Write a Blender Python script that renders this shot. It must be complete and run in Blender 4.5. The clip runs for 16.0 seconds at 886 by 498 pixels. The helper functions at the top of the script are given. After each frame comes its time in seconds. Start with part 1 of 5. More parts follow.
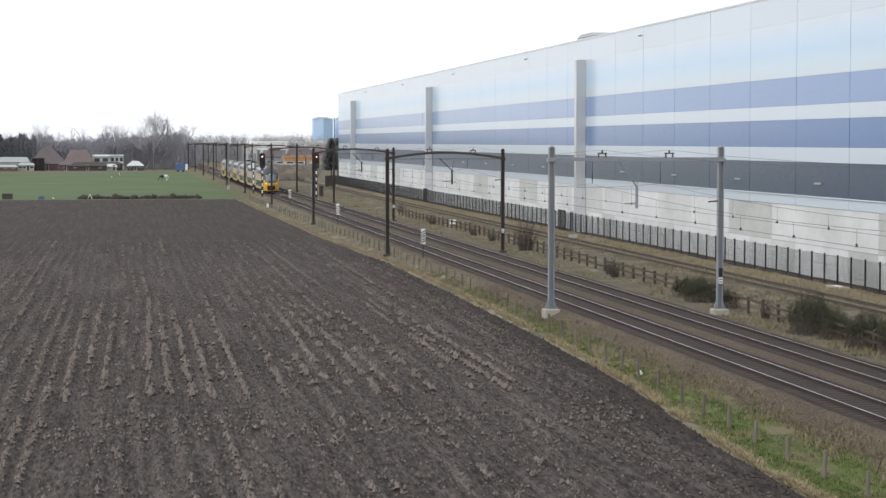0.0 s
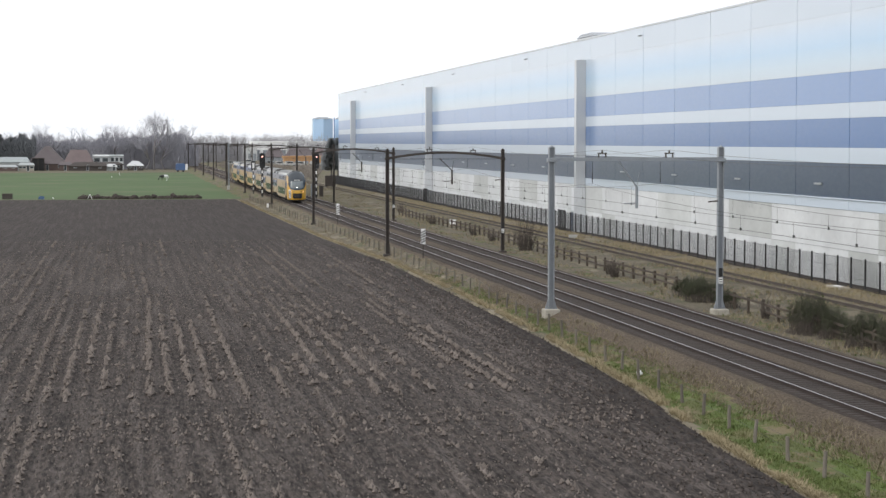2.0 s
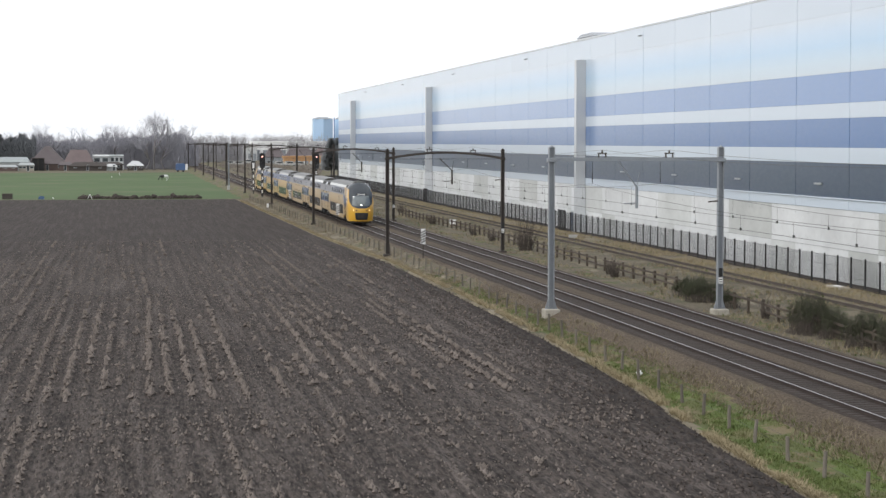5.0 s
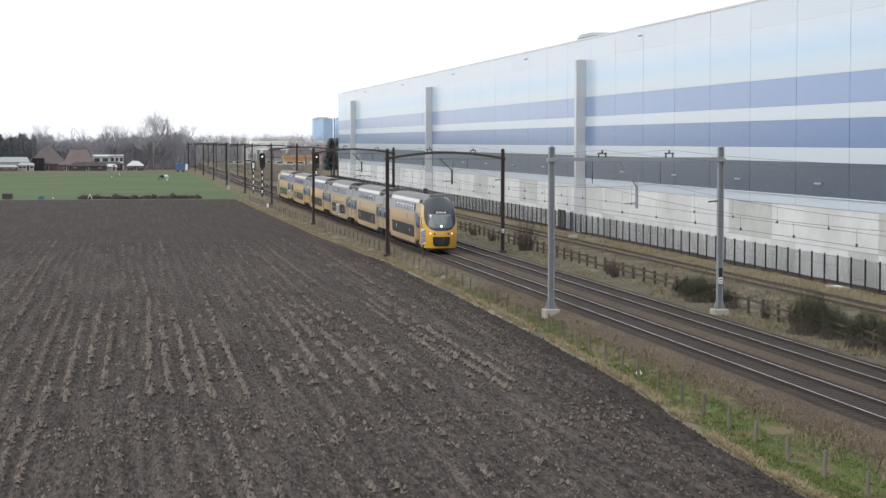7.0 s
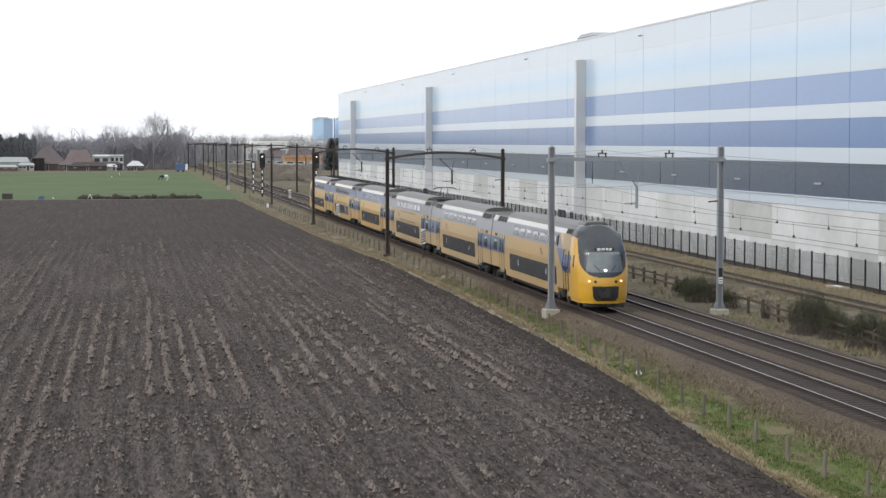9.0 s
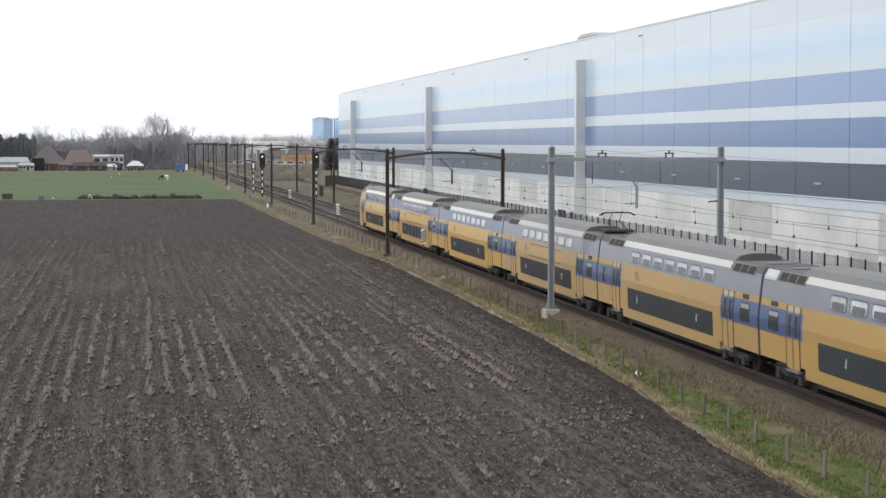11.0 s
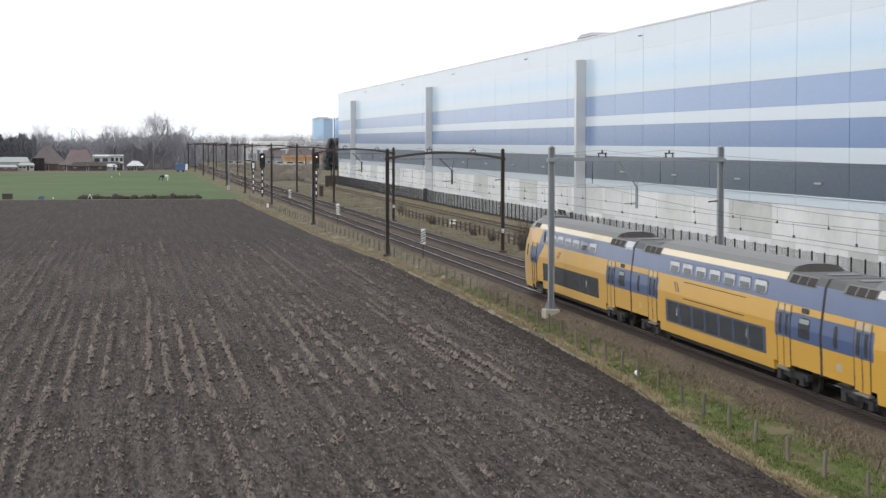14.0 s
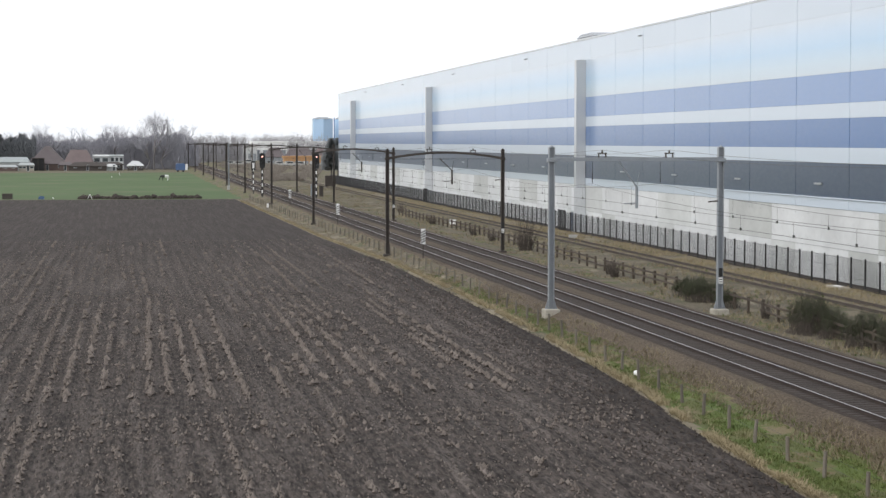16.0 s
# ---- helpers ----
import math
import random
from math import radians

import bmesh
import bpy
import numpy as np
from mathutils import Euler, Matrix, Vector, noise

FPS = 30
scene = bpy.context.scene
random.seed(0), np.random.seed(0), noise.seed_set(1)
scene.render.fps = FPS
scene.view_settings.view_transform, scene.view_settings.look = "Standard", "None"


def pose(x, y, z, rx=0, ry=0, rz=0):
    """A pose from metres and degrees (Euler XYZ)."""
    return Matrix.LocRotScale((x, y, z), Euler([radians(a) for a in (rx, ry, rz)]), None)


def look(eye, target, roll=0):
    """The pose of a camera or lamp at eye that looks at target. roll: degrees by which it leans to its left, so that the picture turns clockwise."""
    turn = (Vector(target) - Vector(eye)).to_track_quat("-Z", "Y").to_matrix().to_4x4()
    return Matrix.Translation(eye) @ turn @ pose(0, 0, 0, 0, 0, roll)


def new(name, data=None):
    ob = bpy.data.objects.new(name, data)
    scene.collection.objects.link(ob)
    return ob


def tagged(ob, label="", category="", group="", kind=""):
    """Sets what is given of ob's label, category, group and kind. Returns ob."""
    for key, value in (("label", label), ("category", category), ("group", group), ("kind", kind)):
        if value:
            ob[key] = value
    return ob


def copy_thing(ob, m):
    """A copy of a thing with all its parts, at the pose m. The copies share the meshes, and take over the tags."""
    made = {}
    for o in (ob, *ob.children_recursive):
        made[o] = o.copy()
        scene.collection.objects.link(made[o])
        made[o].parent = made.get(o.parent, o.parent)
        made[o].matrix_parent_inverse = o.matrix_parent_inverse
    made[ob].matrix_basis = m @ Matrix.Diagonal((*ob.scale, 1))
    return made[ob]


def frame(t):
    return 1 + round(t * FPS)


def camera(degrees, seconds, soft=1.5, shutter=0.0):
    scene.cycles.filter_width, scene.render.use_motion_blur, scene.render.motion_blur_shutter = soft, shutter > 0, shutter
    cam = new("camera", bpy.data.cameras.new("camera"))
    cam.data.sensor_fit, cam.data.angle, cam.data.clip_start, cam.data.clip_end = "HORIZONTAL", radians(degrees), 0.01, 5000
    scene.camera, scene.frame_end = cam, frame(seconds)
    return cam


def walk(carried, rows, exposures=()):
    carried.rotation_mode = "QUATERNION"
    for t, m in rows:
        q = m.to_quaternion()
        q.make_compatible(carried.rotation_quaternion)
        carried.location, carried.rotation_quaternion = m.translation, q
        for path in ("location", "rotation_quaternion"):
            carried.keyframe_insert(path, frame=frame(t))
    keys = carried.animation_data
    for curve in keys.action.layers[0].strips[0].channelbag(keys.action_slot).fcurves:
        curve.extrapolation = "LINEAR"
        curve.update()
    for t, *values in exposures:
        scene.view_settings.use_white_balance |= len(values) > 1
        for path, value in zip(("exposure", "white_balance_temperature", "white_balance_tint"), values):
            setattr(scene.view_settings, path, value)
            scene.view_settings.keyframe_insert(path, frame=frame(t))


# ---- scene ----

# ================= camera: stands still on a bridge beside the line =================
YAW, PITCH = 0.1615, 0.0550
EYE = Vector((-26.02, 0.0, 9.317))
AIM = EYE + Vector((math.sin(YAW) * math.cos(PITCH), math.cos(YAW) * math.cos(PITCH), -math.sin(PITCH)))
cam = camera(25.6, 16.0, soft=1.4, shutter=0.15)
STAND = look(EYE, AIM, 0.03)
walk(cam, [(0.0, STAND), (16.0, STAND)], exposures=((0.0, 0.0), (16.0, 0.0)))

# ================= world: bright overcast sky, weak wide sun =================
world = bpy.data.worlds.new("overcast_sky")
scene.world = world
world.use_nodes = True
wn, wl = world.node_tree.nodes, world.node_tree.links
sky = wn.new("ShaderNodeTexSky")
sky.sky_type, sky.sun_disc, sky.sun_elevation, sky.sun_rotation = "NISHITA", False, radians(31.5), radians(243)
sky.dust_density, sky.air_density = 4.0, 1.0
gain = wn.new("ShaderNodeMix")
gain.data_type, gain.blend_type = "RGBA", "MULTIPLY"
gain.inputs["Factor"].default_value = 1.0
gain.inputs["B"].default_value = (0.09, 0.09, 0.09, 1)
wl.new(sky.outputs[0], gain.inputs["A"])
cloud = wn.new("ShaderNodeMix")
cloud.data_type = "RGBA"
cloud.inputs["Factor"].default_value = 0.92
cloud.inputs["B"].default_value = (1.125, 1.155, 1.205, 1)
wl.new(gain.outputs["Result"], cloud.inputs["A"])
wl.new(cloud.outputs["Result"], wn["Background"].inputs["Color"])
wn["Background"].inputs["Strength"].default_value = 1.0
sun = new("sun", bpy.data.lights.new("sun", "SUN"))
sun.data.energy, sun.data.angle, sun.data.color = 1.5, radians(25), (1.0, 0.975, 0.94)
sun.matrix_world = look((-70, -35, 48), (0, 0, 0))


# ================= materials =================
def ramp(nt, fac, stops):
    r = nt.nodes.new("ShaderNodeValToRGB")
    while len(r.color_ramp.elements) < len(stops):
        r.color_ramp.elements.new(0.5)
    for e, (p, c) in zip(r.color_ramp.elements, stops):
        e.position, e.color = p, (*c[:3], 1)
    nt.links.new(fac, r.inputs[0])
    return r.outputs[0]


def noise_tex(nt, scale, detail=4, rough=0.6, stretch=(1, 1, 1), space="Object"):
    """space: Object, or Place for pieces that share a mesh and lie still, so that no two look alike."""
    tc = nt.nodes.new("ShaderNodeNewGeometry" if space == "Place" else "ShaderNodeTexCoord")
    mp = nt.nodes.new("ShaderNodeMapping")
    mp.inputs["Scale"].default_value = stretch
    n = nt.nodes.new("ShaderNodeTexNoise")
    n.inputs["Scale"].default_value, n.inputs["Detail"].default_value, n.inputs["Roughness"].default_value = scale, detail, rough
    nt.links.new(tc.outputs["Position" if space == "Place" else space], mp.inputs["Vector"])
    nt.links.new(mp.outputs[0], n.inputs["Vector"])
    return n.outputs["Fac"]


def mixc(nt, a, b, fac, mode="MIX"):
    m = nt.nodes.new("ShaderNodeMix")
    m.data_type, m.blend_type = "RGBA", mode
    for key, v in (("Factor", fac), ("A", a), ("B", b)):
        if isinstance(v, (int, float)):
            m.inputs[key].default_value = v
        elif isinstance(v, tuple):
            m.inputs[key].default_value = (*v[:3], 1)
        else:
            nt.links.new(v, m.inputs[key])
    return m.outputs["Result"]


def mat(name, dark, light, big=0.5, fine=8.0, rough=0.8, metal=0.0, bump=0.3, depth=0.02, stretch=(1, 1, 1), mix=0.5, patch=None, vary=0.0, spec=0.5, coat=0.0, lo=0.30, hi=0.72, sheen=0.0, space="Object", sheen_tint=(0.95, 0.92, 0.88)):
    """A surface between two colours: broad stains, fine grain, relief; patch: (colour, scale, threshold) of wear; vary: from piece to piece."""
    m = bpy.data.materials.new(name)
    m.use_nodes = True
    nt = m.node_tree
    bsdf = nt.nodes["Principled BSDF"]
    nb = noise_tex(nt, big, 5, 0.6, stretch, space)
    nf = noise_tex(nt, fine, 6, 0.7, stretch, space)
    a = ramp(nt, nb, [(0.30, dark), (0.70, light)])
    b = ramp(nt, nf, [(lo, dark), (hi, light)])
    col = mixc(nt, a, b, mix)
    if patch:
        pn = noise_tex(nt, patch[1], 6, 0.65, stretch, space)
        col = mixc(nt, col, patch[0], ramp(nt, pn, [(patch[2], (0, 0, 0)), (patch[2] + 0.1, (1, 1, 1))]))
    if vary:
        oi = nt.nodes.new("ShaderNodeObjectInfo")
        col = mixc(nt, col, ramp(nt, oi.outputs["Random"], [(0, (1 - vary,) * 3), (1, (1, 1, 1))]), 1.0, "MULTIPLY")
    nt.links.new(col, bsdf.inputs["Base Color"])
    rr = nt.nodes.new("ShaderNodeMapRange")
    rr.inputs["To Min"].default_value, rr.inputs["To Max"].default_value = max(0.02, rough - 0.12), min(1, rough + 0.12)
    nt.links.new(nf, rr.inputs["Value"])
    nt.links.new(rr.outputs[0], bsdf.inputs["Roughness"])
    bsdf.inputs["Metallic"].default_value = metal
    bsdf.inputs["Specular IOR Level"].default_value = spec
    bsdf.inputs["Coat Weight"].default_value, bsdf.inputs["Coat Roughness"].default_value = coat, 0.16
    bsdf.inputs["Coat IOR"].default_value = 1.6
    bsdf.inputs["Sheen Weight"].default_value, bsdf.inputs["Sheen Roughness"].default_value = sheen, 0.35
    bsdf.inputs["Sheen Tint"].default_value = (*sheen_tint, 1)
    if bump:
        bp = nt.nodes.new("ShaderNodeBump")
        bp.inputs["Strength"].default_value, bp.inputs["Distance"].default_value = bump, depth
        nt.links.new(nf, bp.inputs["Height"])
        nt.links.new(bp.outputs[0], bsdf.inputs["Normal"])
    return m


def glow(name, colour, power):
    m = bpy.data.materials.new(name)
    m.use_nodes = True
    b = m.node_tree.nodes["Principled BSDF"]
    b.inputs["Base Color"].default_value = (*colour, 1)
    b.inputs["Emission Color"].default_value, b.inputs["Emission Strength"].default_value = (*colour, 1), power
    return m


def soil_mat(name, k, crumbs):
    """Ploughed earth: dark, with paler dry streaks of crumbs along the furrows."""
    m = mat(name, (0.010, 0.008, 0.007), (0.106 * k, 0.0875 * k, 0.0785 * k), 0.5, 8.0, 0.95, bump=0.9, depth=0.07, mix=0.88, lo=0.39, hi=0.64, spec=0.15, stretch=(1, 0.14, 1))
    nt = m.node_tree
    bsdf = nt.nodes["Principled BSDF"]
    base = bsdf.inputs["Base Color"].links[0].from_socket
    streak = noise_tex(nt, 1.0, 2, 0.5, (2.2, 0.06, 1))
    crumb = noise_tex(nt, 1.0, 5, 0.75, (8.0, 1.2, 1))
    both = mixc(nt, ramp(nt, streak, [(0.45, (0, 0, 0)), (0.70, (1, 1, 1))]), ramp(nt, crumb, [(0.44, (0, 0, 0)), (0.58, (1, 1, 1))]), 1.0, "MULTIPLY")
    nt.links.new(mixc(nt, base, crumbs, both), bsdf.inputs["Base Color"])
    return m


MOISTSOIL = soil_mat("moist_edge_soil", 0.62, (0.085, 0.071, 0.064))
SOIL = soil_mat("ploughed_soil", 0.94, (0.138, 0.117, 0.105))
HARROWED = soil_mat("harrowed_soil", 0.80, (0.092, 0.077, 0.072))
CLOD = mat("dry_clod", (0.096, 0.078, 0.067), (0.335, 0.287, 0.255), 1.0, 9.0, 0.95, bump=0, vary=0.3, spec=0.2)
MOIST = mat("moist_clod", (0.028, 0.022, 0.019), (0.105, 0.087, 0.078), 1.0, 9.0, 0.95, bump=0, spec=0.2)
GRASS = mat("rough_grass", (0.056, 0.078, 0.024), (0.140, 0.142, 0.058), 0.25, 6.0, 0.9, bump=0.8, depth=0.08, patch=((0.160, 0.130, 0.078), 0.5, 0.49), spec=0.2)
STRAW = mat("dry_straw_grass", (0.118, 0.100, 0.070), (0.285, 0.246, 0.176), 0.4, 7.0, 0.9, bump=0.8, depth=0.08, spec=0.2, patch=((0.155, 0.146, 0.082), 0.3, 0.55))
SCRUB = mat("dry_verge", (0.060, 0.052, 0.038), (0.228, 0.194, 0.142), 0.25, 6.0, 0.95, bump=1.0, depth=0.1, mix=0.7, lo=0.34, hi=0.68, patch=((0.105, 0.106, 0.056), 0.45, 0.53), spec=0.2)
LUSH = mat("lush_verge_grass", (0.062, 0.096, 0.025), (0.135, 0.165, 0.050), 0.35, 6.0, 0.9, bump=0.8, depth=0.08, spec=0.2, patch=((0.160, 0.148, 0.075), 0.55, 0.50))
MEADOW = mat("green_meadow", (0.058, 0.098, 0.038), (0.100, 0.140, 0.062), 0.03, 0.8, 0.9, bump=0.4, depth=0.05, spec=0.2, patch=((0.108, 0.128, 0.068), 0.05, 0.53))
BALLAST = mat("brown_ballast", (0.026, 0.0195, 0.0135), (0.175, 0.136, 0.098), 0.35, 13.0, 0.95, bump=1.0, depth=0.06, mix=0.78, spec=0.2, lo=0.36, hi=0.66, stretch=(1, 0.45, 1), patch=((0.125, 0.105, 0.068), 0.5, 0.58))
GRAVEL = mat("track_gravel", (0.016, 0.012, 0.0098), (0.074, 0.055, 0.046), 0.35, 9.0, 0.95, bump=1.0, depth=0.06, mix=0.7, spec=0.2)
RAILTOP = mat("polished_rail", (0.36, 0.335, 0.315), (0.58, 0.545, 0.515), 0.10, 14, 0.30, metal=0.7, bump=0.02, depth=0.002)
DULLRAIL = mat("dull_siding_rail", (0.040, 0.031, 0.026), (0.095, 0.075, 0.062), 0.8, 9, 0.8, bump=0.2, depth=0.01)
RUST = mat("rusty_steel", (0.018, 0.012, 0.010), (0.048, 0.032, 0.025), 1.5, 12, 0.85, bump=0.4, depth=0.01)
SLEEPER = mat("concrete_sleeper", (0.014, 0.0105, 0.0085), (0.066, 0.050, 0.042), 0.8, 9, 0.9, bump=0.8, depth=0.01, vary=0.15, space="Place")
GALV = mat("galvanised_steel", (0.210, 0.230, 0.250), (0.335, 0.355, 0.378), 0.6, 8, 0.5, metal=0.3, bump=0.1, depth=0.004)
DARKPOST = mat("old_dark_steel", (0.028, 0.023, 0.021), (0.075, 0.062, 0.054), 0.8, 8, 0.75, bump=0.3, depth=0.006)
CONC = mat("weathered_concrete", (0.50, 0.52, 0.54), (0.68, 0.70, 0.72), 0.5, 6, 0.85, bump=0.3, depth=0.01, patch=((0.44, 0.45, 0.46), 0.9, 0.62))
FOOT = mat("foundation_concrete", (0.26, 0.24, 0.20), (0.46, 0.43, 0.37), 1.2, 9, 0.9, bump=0.5, depth=0.02)
PANELS = [mat("concrete_panel_" + n, tuple(0.575 * k * v for v in c), tuple(0.80 * k * v for v in c), 0.16, 1.3, 0.88, bump=0.2, depth=0.006, stretch=(1, 1, 1.3), mix=0.35, vary=0.10, patch=(tuple(0.60 * k * v for v in c), 0.22, 0.56), space="Place", sheen=0.15, sheen_tint=(0.88, 0.94, 1.0))
          for n, k, c in (("pale", 0.94, (0.965, 0.99, 1.0)), ("grey", 0.83, (0.965, 0.995, 0.985)), ("dull", 0.74, (0.97, 1.0, 0.98)))]
BLACK = mat("black_fence_steel", (0.006, 0.006, 0.007), (0.018, 0.018, 0.020), 1.0, 9, 0.6, bump=0.1, depth=0.003)
WOOD = mat("grey_fence_wood", (0.045, 0.033, 0.024), (0.125, 0.098, 0.073), 1.5, 14, 0.9, bump=0.5, depth=0.01, stretch=(1, 1, 0.2), vary=0.3)
STAKE = mat("weathered_stake", (0.11, 0.095, 0.078), (0.26, 0.23, 0.19), 1.5, 14, 0.9, bump=0.5, depth=0.01, stretch=(1, 1, 0.2), vary=0.35)
CABLE = mat("oxidised_wire", (0.050, 0.050, 0.050), (0.100, 0.100, 0.100), 1.0, 9, 0.7, bump=0)
WHITE = mat("white_paint", (0.68, 0.68, 0.67), (0.82, 0.82, 0.81), 1.0, 9, 0.6, bump=0.05, depth=0.003)
DARKPAINT = mat("black_paint", (0.012, 0.012, 0.013), (0.030, 0.030, 0.032), 1.0, 9, 0.5, bump=0.05, depth=0.003)
# cladding: flat sheet metal, a little cloudy
def clad(name, c, rough=0.34):
    # Bluish sheen pales the sheets at grazing angles, standing in for haze.
    return mat(name, tuple(v * 0.955 for v in c), c, 0.06, 1.2, rough, bump=0.03, depth=0.004, vary=0.05, stretch=(1, 1, 3), coat=0.8, space="Place", sheen=0.16, sheen_tint=(0.82, 0.92, 1.0))
CL_WHITE = clad("white_cladding", (0.61, 0.695, 0.79))
def fade_mat():
    """Cladding printed in a soft fade from pale grey through sky blue to pale mint."""
    m = clad("fading_sky_blue_cladding", (0.6, 0.7, 0.8))
    nt = m.node_tree
    tc, sep, mr = nt.nodes.new("ShaderNodeTexCoord"), nt.nodes.new("ShaderNodeSeparateXYZ"), nt.nodes.new("ShaderNodeMapRange")
    nt.links.new(tc.outputs["Object"], sep.inputs[0])
    nt.links.new(sep.outputs["Z"], mr.inputs["Value"])
    mr.inputs["From Min"].default_value, mr.inputs["From Max"].default_value = 14.05, 18.10
    fade = ramp(nt, mr.outputs[0], [(0.0, (0.57, 0.655, 0.73)), (0.20, (0.55, 0.68, 0.785)), (0.48, (0.47, 0.66, 0.85)), (0.74, (0.55, 0.69, 0.85)), (1.0, (0.63, 0.705, 0.79))])
    cloudy = noise_tex(nt, 0.12, 4, 0.6, (1, 1, 2))
    nt.links.new(mixc(nt, fade, ramp(nt, cloudy, [(0.3, (0.95, 0.95, 0.95)), (0.7, (1, 1, 1))]), 1.0, "MULTIPLY"), nt.nodes["Principled BSDF"].inputs["Base Color"])
    return m


CL_FADE = fade_mat()
CL_LAV = clad("lavender_blue_cladding", (0.180, 0.300, 0.560))
CL_NAVY = clad("slate_blue_cladding", (0.072, 0.172, 0.400))
CL_DARK = clad("dark_grey_cladding", (0.034, 0.061, 0.112), 0.42)
CL_PIER = clad("light_grey_pier_cladding", (0.49, 0.51, 0.53))
SEAM = clad("seam_shadow_gap", (0.20, 0.22, 0.25))
# train
YELLOW = mat("yellow_paint", (0.55, 0.298, 0.019), (0.63, 0.355, 0.030), 0.5, 5, 0.35, coat=0.6, bump=0.02, depth=0.003, sheen=0.28)
CREAM = mat("pale_yellow_roof_edge", (0.58, 0.45, 0.20), (0.70, 0.56, 0.29), 0.6, 6, 0.40, coat=1.0, bump=0.03, depth=0.003, sheen=0.3)
BLUE = mat("blue_paint", (0.032, 0.070, 0.185), (0.054, 0.102, 0.245), 0.6, 6, 0.35, coat=0.6, bump=0.03, depth=0.003, sheen=0.14)
ROOFGREY = mat("grey_roof_paint", (0.080, 0.082, 0.082), (0.150, 0.151, 0.149), 0.5, 6, 0.5, bump=0.15, depth=0.006, stretch=(1, 0.3, 1), sheen=0.12)
ROOFDARK = mat("dark_roof_end", (0.045, 0.046, 0.048), (0.105, 0.106, 0.108), 0.6, 6, 0.6, bump=0.2, depth=0.008)
UNDER = mat("dark_underframe", (0.012, 0.011, 0.010), (0.050, 0.043, 0.038), 1.0, 8, 0.8, bump=0.4, depth=0.01)
YELLOW_DUSTY = mat("dusty_yellow_paint", (0.315, 0.200, 0.058), (0.46, 0.255, 0.034), 0.22, 1.6, 0.5, coat=0.5, bump=0.02, depth=0.003, stretch=(1, 0.5, 1.5), mix=0.3, sheen=0.5, sheen_tint=(0.80, 0.79, 0.76))
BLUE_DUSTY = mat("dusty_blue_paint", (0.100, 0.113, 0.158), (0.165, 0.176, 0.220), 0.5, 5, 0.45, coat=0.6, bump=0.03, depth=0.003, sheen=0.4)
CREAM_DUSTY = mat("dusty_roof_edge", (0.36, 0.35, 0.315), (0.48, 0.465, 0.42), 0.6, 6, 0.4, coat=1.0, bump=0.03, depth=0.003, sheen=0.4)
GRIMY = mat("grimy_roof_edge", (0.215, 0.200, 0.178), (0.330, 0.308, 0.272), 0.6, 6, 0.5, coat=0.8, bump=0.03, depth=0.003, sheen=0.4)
MASK = mat("dark_grey_cab_mask", (0.034, 0.041, 0.049), (0.055, 0.063, 0.072), 0.8, 8, 0.22, bump=0.02, depth=0.002)
BANDBLUE = mat("dark_blue_window_surround", (0.040, 0.058, 0.105), (0.060, 0.082, 0.140), 0.6, 6, 0.35, bump=0.02, depth=0.002)
RUBBER = mat("black_bellows", (0.010, 0.010, 0.011), (0.025, 0.025, 0.026), 2, 12, 0.8, bump=0.3, depth=0.01)
DGLASS = mat("tinted_window_glass", (0.034, 0.041, 0.048), (0.058, 0.066, 0.074), 0.5, 3, 0.10, bump=0.0)
# Sky mirrored in and seen through the upper panes, painted as pale grey.
LGLASS = mat("sky_painted_window_glass", (0.34, 0.36, 0.38), (0.64, 0.66, 0.69), 1.3, 3, 0.08, metal=0.15, bump=0.0, vary=0.25)
WSGLASS = mat("windscreen_glass", (0.16, 0.18, 0.185), (0.27, 0.29, 0.295), 0.8, 3, 0.06, metal=0.5, bump=0.0)
STEPGREY = mat("dusty_step_metal", (0.10, 0.096, 0.09), (0.20, 0.195, 0.185), 1.0, 8, 0.6, bump=0.2, depth=0.01)
EMBLEM = mat("dark_brown_emblem", (0.10, 0.075, 0.045), (0.17, 0.13, 0.08), 1.0, 8, 0.5, bump=0)
PALELOUVRE = mat("pale_metal_louvre", (0.42, 0.44, 0.46), (0.62, 0.64, 0.66), 1.0, 8, 0.35, metal=0.4, bump=0.1, depth=0.01)
LAMP = glow("headlamp_glow", (1.0, 0.97, 0.90), 6.0)
AMBER = glow("amber_lamp_glow", (1.0, 0.55, 0.25), 2.0)
REDLAMP = glow("red_signal_glow", (1.0, 0.42, 0.34), 4.0)


# ================= building blocks =================
def bm_box(bm, x0, x1, y0, y1, z0, z1, m=0):
    v = [bm.verts.new(p) for p in ((x0, y0, z0), (x1, y0, z0), (x1, y1, z0), (x0, y1, z0), (x0, y0, z1), (x1, y0, z1), (x1, y1, z1), (x0, y1, z1))]
    for q in ((3, 2, 1, 0), (4, 5, 6, 7), (0, 1, 5, 4), (1, 2, 6, 5), (2, 3, 7, 6), (3, 0, 4, 7)):
        bm.faces.new([v[i] for i in q]).material_index = m
    return bm


